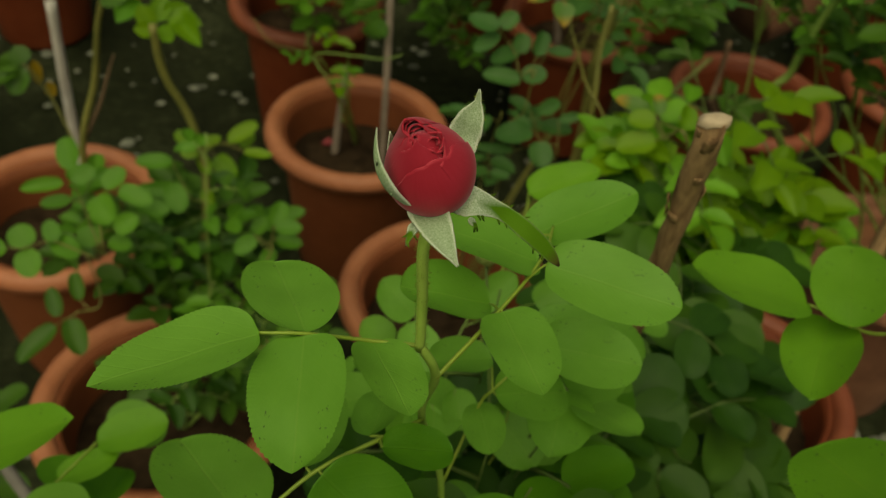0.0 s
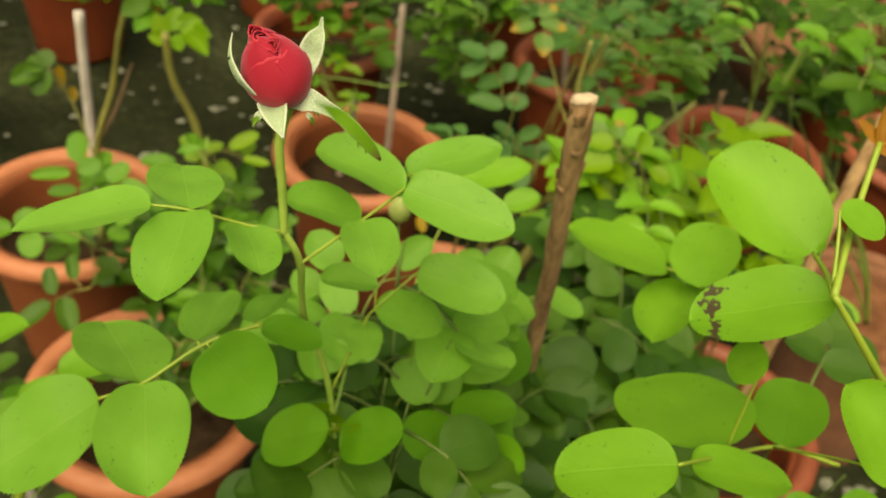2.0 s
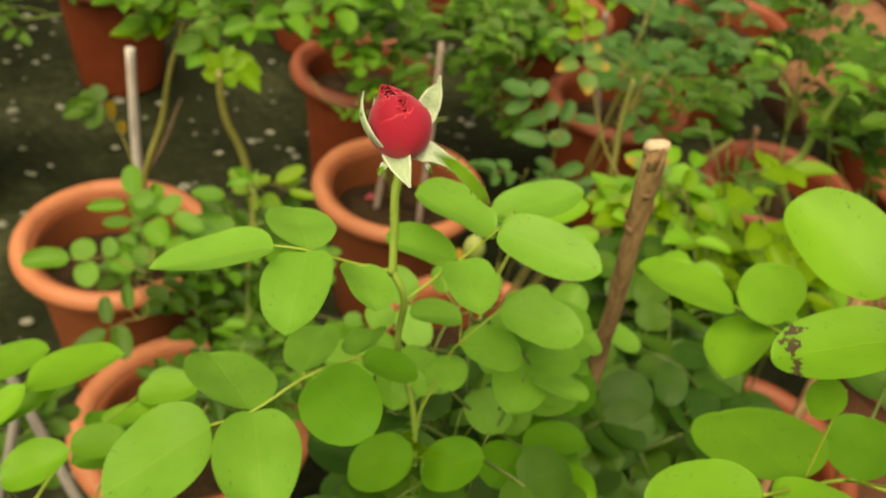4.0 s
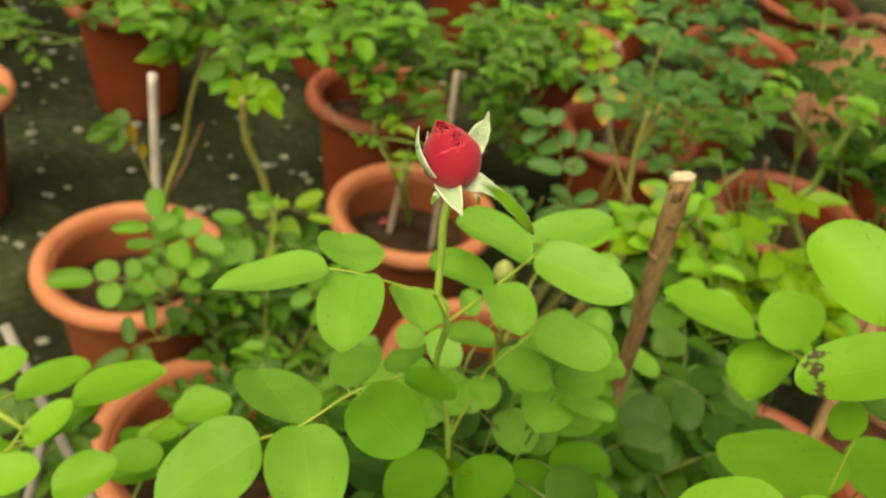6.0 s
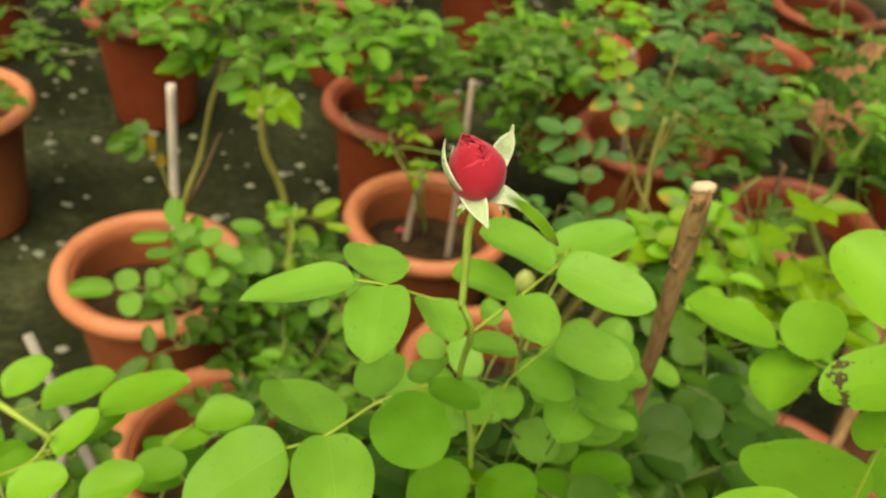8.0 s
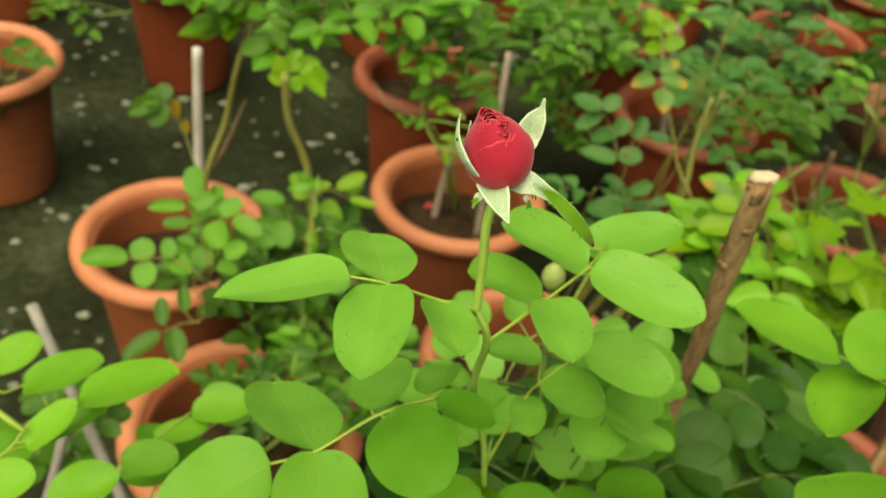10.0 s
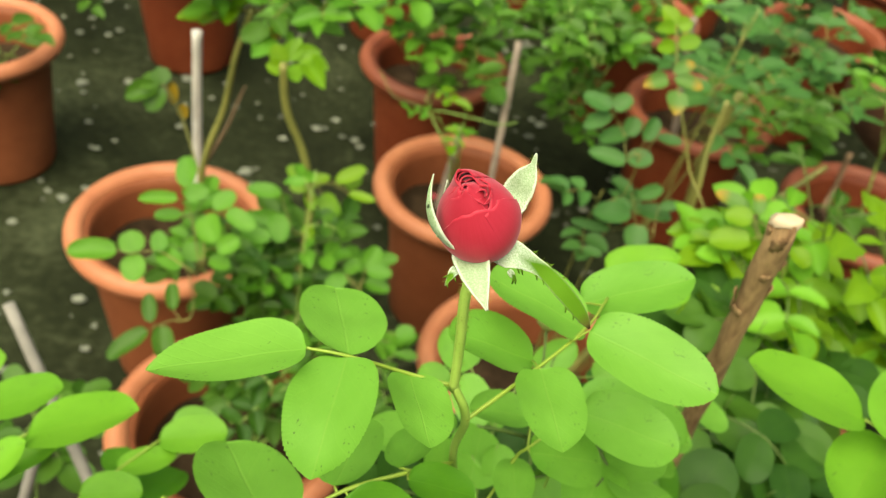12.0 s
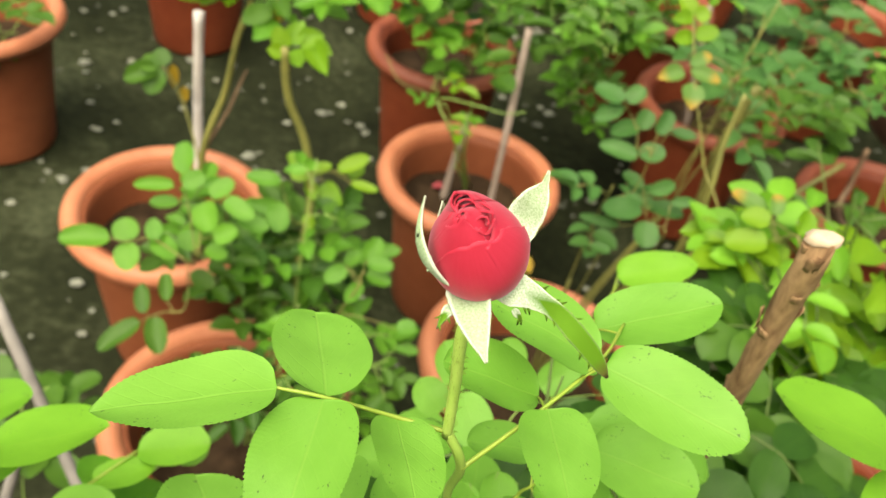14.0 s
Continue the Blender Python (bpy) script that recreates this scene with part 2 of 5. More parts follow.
def sepal_material(name, green):
    """Downy sepal: pale inside with a white woolly rim, turning green towards its tip."""
    m, n, l, p = material(name)
    uv = n.new("ShaderNodeUVMap")
    uv.uv_map = "blade"
    sep = n.new("ShaderNodeSeparateXYZ")
    l.new(uv.outputs[0], sep.inputs[0])
    obj = n.new("ShaderNodeTexCoord")
    wool = noise_tex(n, l, obj.outputs["Object"], 2600.0, 3.0, 0.65)
    felt = n.new("ShaderNodeMapRange")
    felt.inputs["From Min"].default_value, felt.inputs["From Max"].default_value = 0.22, 0.72
    l.new(wool.outputs["Fac"], felt.inputs["Value"])
    across = math_node(n, l, "ABSOLUTE", math_node(n, l, "SUBTRACT", sep.outputs[0], 0.5))
    along = n.new("ShaderNodeMapRange")
    along.inputs["From Min"].default_value, along.inputs["From Max"].default_value = 0.28, 0.44
    l.new(math_node(n, l, "ADD", sep.outputs[1], math_node(n, l, "MULTIPLY", across, -0.3)), along.inputs["Value"])
    fac = math_node(n, l, "MULTIPLY", along.outputs[0], green)
    down = mix_col(n, l, felt.outputs[0], (0.150, 0.245, 0.095), (0.47, 0.55, 0.42))
    brown = n.new("ShaderNodeMapRange")
    brown.inputs["From Min"].default_value, brown.inputs["From Max"].default_value = 0.88, 1.0
    l.new(sep.outputs[1], brown.inputs["Value"])
    col = mix_col(n, l, fac, down, mix_col(n, l, brown.outputs[0], (0.056, 0.140, 0.005), (0.06, 0.035, 0.012)))
    rim = n.new("ShaderNodeMapRange")
    rim.inputs["From Min"].default_value, rim.inputs["From Max"].default_value = 0.40, 0.49
    l.new(math_node(n, l, "ADD", across, math_node(n, l, "MULTIPLY", math_node(n, l, "SUBTRACT", wool.outputs["Fac"], 0.5), 0.08)), rim.inputs["Value"])
    col = mix_col(n, l, math_node(n, l, "MULTIPLY", rim.outputs[0], math_node(n, l, "SUBTRACT", 0.70, math_node(n, l, "MULTIPLY", fac, 0.62))), col, (0.56, 0.60, 0.50))
    l.new(col, p.inputs["Base Color"])
    p.inputs["Roughness"].default_value = 0.8
    p.inputs["Specular IOR Level"].default_value = 0.15
    bump(n, l, p, wool.outputs["Fac"], 0.35, 0.0003)
    return m


M_GROUND = ground_material()
M_PETAL = petal_material()
M_SEPAL, M_SEPAL_CURL, M_SEPAL_TIP = sepal_material("sepal_downy", 0.3), sepal_material("sepal_half_green", 0.45), sepal_material("sepal_green_tipped", 1.0)


# ---- building tools ----
def mesh_of(name, verts, faces, mat, uvs=None, smooth=True):
    me = bpy.data.meshes.new(name)
    me.from_pydata(verts, [], faces)
    if uvs is not None:
        layer = me.uv_layers.new(name="blade")
        for loop in me.loops:
            layer.data[loop.index].uv = uvs[loop.vertex_index]
    me.materials.append(mat)
    if smooth:
        for poly in me.polygons:
            poly.use_smooth = True
    me.update()
    return me


def part(name, me, parent, m=None, label=""):
    """One mesh object under a thing or a part; m is its pose in the world."""
    ob = new(name, me)
    ob.parent = parent
    if m is not None:
        up = parent.matrix_basis.copy()
        if parent.parent:
            up = parent.parent.matrix_basis @ up
        ob.matrix_basis = up.inverted() @ m
    return tagged(ob, label)


def thing(name, label, category, at, group="", kind=""):
    ob = new(name)
    ob.empty_display_size = 0.05
    ob.matrix_basis = Matrix.Translation(at)
    return tagged(ob, label, category, group, kind)


def lathe(name, profile, mat, segs=56, wobble=0.0, seed=0):
    """A turned body from (radius, height) rings."""
    verts, faces = [], []
    for k, (r, z) in enumerate(profile):
        for s in range(segs):
            a = 2 * math.pi * s / segs
            rr = r * (1 + wobble * math.sin(3 * a + seed) + wobble * 0.6 * math.sin(5 * a + 2 * seed))
            verts.append((rr * math.cos(a), rr * math.sin(a), z))
    for k in range(len(profile) - 1):
        for s in range(segs):
            t = (s + 1) % segs
            faces.append((k * segs + s, k * segs + t, (k + 1) * segs + t, (k + 1) * segs + s))
    if profile[0][0] < 0.005:
        pass
    return mesh_of(name, verts, faces, mat)


def spline(points, n):
    """n places along a smooth line through the points."""
    P = [Vector(p) for p in points]
    P = [P[0] * 2 - P[1]] + P + [P[-1] * 2 - P[-2]]
    out = []
    for k in range(n):
        x = k / (n - 1) * (len(P) - 3)
        i = min(int(x), len(P) - 4)
        t = x - i
        a, b, c, d = P[i:i + 4]
        out.append(0.5 * ((2 * b) + (c - a) * t + (2 * a - 5 * b + 4 * c - d) * t * t + (3 * b - a - 3 * c + d) * t ** 3))
    return out


def tube_into(verts, faces, line, r0, r1, segs=8, bumps=0.0, rng=None):
    """Adds a tapered tube along the line."""
    n, start = len(line), len(verts)
    side = None
    for k, p in enumerate(line):
        d = (line[min(k + 1, n - 1)] - line[max(k - 1, 0)]).normalized()
        if side is None:
            side = d.orthogonal().normalized()
        side = (side - d * side.dot(d)).normalized()
        other = d.cross(side)
        r = r0 + (r1 - r0) * k / (n - 1)
        for s in range(segs):
            a = 2 * math.pi * s / segs
            rr = r * (1 + (rng.uniform(-bumps, bumps) if rng else 0))
            verts.append(tuple(p + side * rr * math.cos(a) + other * rr * math.sin(a)))
    for k in range(n - 1):
        for s in range(segs):
            t = (s + 1) % segs
            faces.append((start + k * segs + s, start + k * segs + t, start + (k + 1) * segs + t, start + (k + 1) * segs + s))
    faces.append(tuple(start + s for s in reversed(range(segs))))
    faces.append(tuple(start + (n - 1) * segs + s for s in range(segs)))


def tube(name, points, r0, r1, mat, n=14, segs=9, bumps=0.0, seed=0):
    verts, faces = [], []
    tube_into(verts, faces, spline(points, n), r0, r1, segs, bumps, random.Random(seed))
    return mesh_of(name, verts, faces, mat)


def blade(name, mat, rows=40, cols=6, teeth=22, shape=0.45, cup=0.10, droop=0.08, fold=0.05, seed=0, blunt=0.5, tip=0.8):
    """A leaflet one long and one wide, from its base at the origin along y, with a toothed margin, a creased
    midrib, raised sides and a drooping tip."""
    rng = random.Random(seed)
    ph = rng.uniform(0, 6)
    verts, faces, uvs = [], [], []
    for i in range(rows + 1):
        v = i / rows
        top = shape / (shape + blunt)
        w = v ** shape * (1 - v) ** blunt / (top ** shape * (1 - top) ** blunt)
        if tip and v > 0.78:
            e = (v - 0.78) / 0.22
            w0 = 0.78 ** shape * 0.22 ** blunt / (top ** shape * (1 - top) ** blunt)
            w += tip * e * (w0 * (1 - e) ** 0.95 - w)
        w = max(w, 0.014) * 0.5
        for j in range(cols + 1):
            s = 2 * j / cols - 1
            s = math.copysign(abs(s) ** 0.6, s) if teeth else s
            ww = w
            yy = v
            if teeth and abs(s) == 1 and 0.08 < v < 0.95:
                saw = (i % 3) / 3
                bite = rng.uniform(0.45, 1.0)
                ww = w * (1 + 0.036 * bite * (saw - 0.35)) + 0.012 * bite * (saw - 0.35)
                yy = v + 0.014 * saw
            x = s * ww
            z = cup * abs(s) ** 1.6 * w * 2 * 0.7 + droop * (v - v * v) + fold * (abs(s) - 0.5) * w
            z += 0.014 * math.sin(7 * v + ph + (1 if s > 0 else 2.5)) * abs(s) ** 1.5 + 0.006 * math.sin(11 * v + 2 * ph + s)
            verts.append((x, yy, z))
            uvs.append((0.5 + 0.5 * s * min(1.0, w / 0.5 + 0.1), v))
    for i in range(rows):
        for j in range(cols):
            a = i * (cols + 1) + j
            faces.append((a, a + 1, a + cols + 2, a + cols + 1))
    return mesh_of(name, verts, faces, mat, uvs)


BLADES = {}


def blades(mat, fine):
    """The few blade meshes that all leaflets of one colour share."""
    key = (mat.name, fine)
    if key not in BLADES:
        if fine == "round":
            BLADES[key] = [blade("leaflet", mat, 20, 6, 0, 0.44, c, d, 0.06, k + 30, bl, tp) for k, (c, d, bl, tp) in enumerate([(0.06, 0.10, 0.46, 0.0), (0.14, 0.06, 0.50, 0.3), (0.02, 0.14, 0.44, 0.0), (0.10, 0.20, 0.55, 0.4)])]
        elif fine:
            BLADES[key] = [blade("leaflet", mat, 93, 10, 31, sh, c, d, 0.06, k, bl, tp) for k, (sh, c, d, bl, tp) in enumerate([(0.35, 0.05, 0.05, 0.46, 0.5), (0.35, 0.10, 0.10, 0.44, 0.4), (0.34, 0.06, 0.05, 0.58, 0.6), (0.36, 0.14, 0.08, 0.42, 0.2)])]
            BLADES[key] += [blade("leaflet", mat, 93, 10, 31, 0.44, c, d, 0.06, k + 20, 0.49, 0.0) for k, (c, d) in enumerate([(0.06, 0.10), (0.14, 0.06), (0.02, 0.14)])]
            BLADES[key].append(blade("leaflet", mat, 93, 10, 31, 0.32, 0.08, 0.06, 0.06, 27, 0.46, 0.6))
        else:
            BLADES[key] = [blade("leaflet", mat, 8, 4, 0, sh, c, d, 0.1, k + 9, bl) for k, (sh, c, d, bl) in enumerate([(0.45, 0.12, 0.10, 0.55), (0.5, 0.20, 0.18, 0.75), (0.42, 0.05, 0.06, 0.5), (0.5, 0.25, 0.15, 0.65), (0.55, 0.10, 0.25, 0.85)])]
    return BLADES[key]


def blade_pose(base, tip, width, normal):
    b, t, nrm = Vector(base), Vector(tip), Vector(normal)
    y = t - b
    ln = y.length
    y = y / ln
    x = y.cross(nrm).normalized()
    z = x.cross(y)
    m = Matrix.Identity(4)
    m.col[0][:3], m.col[1][:3], m.col[2][:3], m.col[3][:3] = x * width, y * ln, z * ln, b
    return m


def leaflet(parent, base, tip, width, normal, mat, fine=True, pick=None, rng=random, label=""):
    pool = blades(mat, fine)
    me = pool[pick] if pick is not None else rng.choice(pool)
    return part("leaflet", me, parent, blade_pose(base, tip, width, normal), label)


def stalk(parent, points, r0, r1, mat=None, label="", name="leaf_stalk"):
    o = Vector(parent.matrix_basis.translation)
    me = tube(name, [Vector(p) - o for p in points], r0, r1, mat or M_RACHIS, n=5 * len(points), segs=8)
    ob = new(name, me)
    ob.parent = parent
    return tagged(ob, label)


# ---- ground ----
GROUND_Z = -0.045


def build_ground():
    n, half = 60, 60.0
    verts, faces = [], []
    for i in range(n + 1):
        for j in range(n + 1):
            x, y = [math.copysign(abs(2 * q / n - 1) ** 3, 2 * q / n - 1) * half for q in (j, i)]
            verts.append((x, y, GROUND_Z + 0.006 * noise.noise((x * 3, y * 3, 0)) - 0.003))
    for i in range(n):
        for j in range(n):
            a = i * (n + 1) + j
            faces.append((a, a + 1, a + n + 2, a + n + 1))
    tagged(new("ground", mesh_of("ground", verts, faces, M_GROUND)), "dark damp ground with moss and grit", "ground", kind="structure")


def build_grit():
    """Pale chips of grit strewn over the ground, too many to count."""
    rng = random.Random(5)
    verts, faces = [], []
    for k in range(1800):
        x, y = rng.uniform(-2.2, 2.6), rng.uniform(-0.6, 3.2)
        r = rng.choice((0.004, 0.005, 0.006, 0.008, 0.012)) * rng.uniform(0.7, 1.3)
        s = len(verts)
        turn = rng.uniform(0, 6.3)
        for ring, (rr, z) in enumerate(((1.0, 0.0), (0.8, 0.5))):
            for q in range(6):
                a = turn + q * math.pi / 3
                w = rr * rng.uniform(0.7, 1.2)
                verts.append((x + r * w * math.cos(a) * 1.3, y + r * w * math.sin(a), GROUND_Z + 0.001 + z * r * 0.8))
        for q in range(6):
            t = (q + 1) % 6
            faces.append((s + q, s + t, s + 6 + t, s + 6 + q))
        faces.append(tuple(s + 6 + q for q in range(6)))
    tagged(new("grit", mesh_of("grit", verts, faces, M_FLECK, smooth=False)), "pale chips of grit scattered over dark ground", "grit", kind="stuff")


build_ground()
build_grit()


# ---- pots ----
POT_R, POT_H = 0.182, 0.30 - GROUND_Z


def pot_meshes(body_mat, rim_mat, soil_mat, soil_z):
    R, drop, soil_z = POT_R, -GROUND_Z, soil_z - GROUND_Z
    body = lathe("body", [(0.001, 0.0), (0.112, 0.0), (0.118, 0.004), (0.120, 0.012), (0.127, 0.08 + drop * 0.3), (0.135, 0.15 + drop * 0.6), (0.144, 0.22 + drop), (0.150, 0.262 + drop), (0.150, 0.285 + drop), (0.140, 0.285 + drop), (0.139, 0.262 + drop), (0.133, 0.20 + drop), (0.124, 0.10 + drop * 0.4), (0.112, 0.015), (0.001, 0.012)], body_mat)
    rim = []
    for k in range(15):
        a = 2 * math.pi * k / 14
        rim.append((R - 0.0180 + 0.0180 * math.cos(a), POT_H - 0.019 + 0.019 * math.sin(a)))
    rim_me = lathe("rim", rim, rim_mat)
    rs = 0.112 + (0.139 - 0.112) * (soil_z - 0.015) / 0.295
    rng = random.Random(int(soil_z * 1000))
    verts, faces, rings, segs = [], [], 9, 32
    for i in range(rings + 1):
        for s in range(segs):
            a, r = 2 * math.pi * s / segs, rs * i / rings
            x, y = r * math.cos(a), r * math.sin(a)
            verts.append((x, y, soil_z + 0.012 * noise.noise((x * 22, y * 22, soil_z * 50)) - 0.006 * i / rings + (rng.uniform(-0.002, 0.002) if i < rings else 0)))
    for i in range(rings):
        for s in range(segs):
            t = (s + 1) % segs
            faces.append((i * segs + s, i * segs + t, (i + 1) * segs + t, (i + 1) * segs + s))
    return body, rim_me, mesh_of("soil", verts, faces, soil_mat)


POT_KINDS = {
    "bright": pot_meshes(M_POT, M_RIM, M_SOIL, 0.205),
    "dark": pot_meshes(M_POT_DARK, M_RIM_DARK, M_SOIL, 0.215),
    "clay": pot_meshes(M_CLAY, M_CLAY, M_SOIL_RED, 0.255),
}
POT_LABELS = {
    "bright": "terracotta-coloured plastic pot with a thick rolled rim, partly filled with soil",
    "dark": "dark red plastic plant pot standing on damp ground",
    "clay": "weathered clay pot filled with reddish soil",
}


def pot(x, y, kind="bright", m=None, label=""):
    ob = thing("plant_pot", label or POT_LABELS[kind], "plant pot", (x, y, GROUND_Z), "pots in the nursery")
    if m is not None:
        ob.matrix_basis = m
    for name, me in zip(("body", "rim", "soil"), POT_KINDS[kind]):
        k = new(name, me)
        k.parent = ob
    return ob



POTS = [
    (0.0, 0.0, "bright"), (-0.512, -0.251, "bright"), (0.538, 0.451, "dark"), (0.139, -0.444, "bright"), (-0.289, -0.652, "bright"),
    (-0.105, 0.48, "dark"), (-1.11, 0.26, "bright"), (-0.83, 0.87, "dark"), (0.575, -0.64, "dark"), (0.865, 0.14, "dark"),
    (0.42, 0.93, "dark"), (0.98, 1.02, "dark"), (-0.30, 1.22, "dark"), (0.15, 1.55, "dark"), (-1.45, 1.15, "dark"), (-1.0, 1.75, "dark"),
    (0.72, 1.62, "dark"), (1.45, 0.75, "dark"), (1.35, 1.5, "dark"), (0.98, -0.36, "clay"), (1.30, 0.18, "dark"),
    (0.45, 2.25, "dark"), (1.15, 2.1, "dark"), (-0.35, 2.0, "dark"), (1.9, 1.3, "dark"),
    (0.02, -1.14, "bright"), (0.385, -1.09, "bright"), (-0.46, -1.14, "bright"),
]
for x, y, kind in POTS:
    pot(x, y, kind)
pot(0.80, 0.22, "clay", pose(1.02, 0.62, 0.25, 0, 62, 20), "weathered clay pot lying on its side")
pot(0.80, 0.22, "clay", pose(1.42, 1.02, 0.115, 0, 75, -30), "weathered clay pot lying on its side")


# ---- stakes ----
def stake(points, r0, r1, mat, label, cut=None, bumps=0.06, seed=1, slant=0.0):
    o = Vector(points[0])
    ob = thing("stake", label, "plant stake", o)
    me = tube("shaft", [Vector(p) - o for p in points], r0, r1, mat, n=26, segs=12, bumps=bumps, seed=seed)
    if slant:
        end = Vector(points[-1]) - o
        for v in me.vertices[25 * 12:26 * 12]:
            v.co.z -= slant * (v.co.y - end.y)
    k = new("shaft", me)
    k.parent = ob
    if cut:
        top = Vector(points[-1]) - o
        d = (Vector(points[-1]) - Vector(points[-2])).normalized()
        verts, faces = [], []
        side = d.orthogonal().normalized()
        other = d.cross(side)
        rng = random.Random(seed)
        rings = ((1.02, -0.0015), (1.0, 0.001), (0.6, 0.0022), (0.05, 0.0016))
        for rr, h in rings:
            for s in range(14):
                a = 2 * math.pi * s / 14
                w = r1 * rr * rng.uniform(0.92, 1.08)
                verts.append(tuple(top + side * w * math.cos(a) + other * w * math.sin(a) + d * (h + rng.uniform(-0.0006, 0.0009))))
        for q in range(3):
            for s in range(14):
                t = (s + 1) % 14
                faces.append((q * 14 + s, q * 14 + t, q * 14 + 14 + t, q * 14 + 14 + s))
        verts = [(x, y, z - slant * (y - top.y)) for x, y, z in verts]
        k2 = new("cut_end", mesh_of("cut_end", verts, faces, cut))
        k2.parent = ob
        tagged(k2, "pale freshly cut end")
    return ob


stick = stake([(0.150, -1.02, 0.20), (0.138, -1.06, 0.60), (0.112, -1.116, 0.95), (0.0975, -1.145, 1.085), (0.0866, -1.1655, 1.1695)], 0.0042, 0.0060, M_STICK, "rough brown wooden stick with a pale cut top", M_CUT, 0.15, 3, 0.55)
def bark_flakes(parent, a, b, radius, seed):
    """Curled scraps of old bark clinging to the upper end of a stick, each a small bent plate."""
    rng = random.Random(seed)
    o, a, b = parent.matrix_basis.translation, Vector(a), Vector(b)
    d = (b - a).normalized()
    side = d.orthogonal().normalized()
    for k in range(11):
        p = a.lerp(b, rng.uniform(0.0, 0.97))
        turn = Matrix.Rotation(rng.uniform(0, 6.28), 3, d)
        out_, across = turn @ side, turn @ d.cross(side)
        ln, w, lift = rng.uniform(0.003, 0.009), rng.uniform(0.0015, 0.0032), rng.uniform(0.0002, 0.0012)
        verts, faces = [], []
        for i in range(4):
            for j in range(3):
                q = p + d * (ln * i / 3) + across * (w * (j - 1) * rng.uniform(0.7, 1.1)) + out_ * (radius * (1.02 - 0.10 * abs(j - 1)) + lift * (i / 3) ** 2)
                verts.append(tuple(q - o))
        for i in range(3):
            for j in range(2):
                q = i * 3 + j
                faces.append((q, q + 1, q + 4, q + 3))
        ob = new("bark_flake", mesh_of("bark_flake", verts, faces, M_STICK))
        ob.parent = parent
        mod = ob.modifiers.new("thickness", "SOLIDIFY")
        mod.thickness = 0.0005


bark_flakes(stick, (0.103, -1.134, 1.04), (0.0866, -1.1655, 1.1695), 0.0065, 4)
stake([(-0.488, -0.165, 0.20), (-0.489, -0.150, 0.42), (-0.4852, -0.1346, 0.6144)], 0.0085, 0.0085, M_CANE, "bleached white cane standing in a pot", M_CANE, 0.03, 4)
stake([(-0.045, 0.018, 0.19), (-0.0347, 0.040, 0.2881), (-0.022, 0.0517, 0.39)], 0.0075, 0.007, M_TWIG, "thin weathered stake leaning in a pot", M_TWIG, 0.05, 5)
stake([(0.050, -0.02, 0.20), (0.0525, 0.02, 0.40), (0.0535, 0.0604, 0.5905)], 0.007, 0.0065, M_TWIG, "thin grey-brown stake in a pot", M_TWIG, 0.05, 6)
stake([(-0.123, -1.160, 0.20), (-0.285, -1.022, 0.50), (-0.42, -0.9069, 0.7502)], 0.0060, 0.0056, M_GREYSTICK, "pale grey cane leaning in a pot", M_GREYSTICK, 0.04, 7)
stake([(0.50, 0.43, 0.20), (0.47, 0.42, 0.36), (0.44, 0.40, 0.54)], 0.008, 0.0075, M_TWIG, "thin brown stake in a pot", M_TWIG, 0.05, 8)

stake([(-0.44, -1.10, 0.20), (-0.405, -1.05, 0.50), (-0.369, -1.002, 0.662), (-0.362, -0.99, 0.70)], 0.0050, 0.0048, M_GREYSTICK, "pale grey cane among lower leaves", M_GREYSTICK, 0.04, 9)
stake([(0.40, -1.02, 0.20), (0.38, -0.98, 0.60), (0.40, -0.93, 0.93), (0.42, -0.90, 1.02)], 0.0065, 0.006, M_STICK, "thin brown stake behind leaves", M_CUT, 0.06, 10)


# ---- the rose in bud ----
ROOT = (0.0, -1.15, 0.20)
rose = thing("rose_bush", "rose bush with one crimson bud above light green leaves", "rose bush", ROOT)
BUD = Vector((-0.0391, -1.2813, 1.2315))


def own_line(parent, name, points, r0, r1, mat, n=24, segs=12, label="", bumps=0.0):
    o = parent.matrix_basis.translation
    k = new(name, tube(name, [Vector(p) - o for p in points], r0, r1, mat, n=n, segs=segs, bumps=bumps, seed=2))
    k.parent = parent
    return tagged(k, label)


own_line(rose, "stem", [ROOT, (-0.012, -1.21, 0.55), (-0.010, -1.245, 0.90), (-0.019, -1.257, 1.052), (-0.0323, -1.2639, 1.1136), (-0.0335, -1.2830, 1.1610), (-0.0394, -1.284, 1.177)], 0.0014, 0.0014, M_YOUNG, 50)
own_line(rose, "flower_stalk", [(-0.0392, -1.284, 1.175), (-0.0402, -1.2842, 1.195), (-0.0414, -1.2838, 1.213), (-0.0400, -1.2812, 1.222), (-0.0379, -1.2793, 1.2277)], 0.00142, 0.00165, M_YOUNG, 30, 14, "pale green flower stalk with fine hairs")


BUD_H, BUD_R = 0.0278, 0.010075


def bud_radius(v):
    """Outline of the half-open bud, base to tip."""
    if v > 0.424:
        return BUD_R * max(0.03, 0.149 + 0.851 * (1 - ((v - 0.424) / 0.576) ** 1.758))
    return BUD_R * max(0.0, 1 - ((0.424 - v) / 0.454) ** 2) ** 0.5


def petal_part(verts, faces, uvs, label=""):
    k = new("petal", mesh_of("petal", verts, faces, M_PETAL, uvs))
    k.parent = bud
    mod = k.modifiers.new("thickness", "SOLIDIFY")
    mod.thickness, mod.offset = 0.00035, 0.0
    return tagged(k, label)


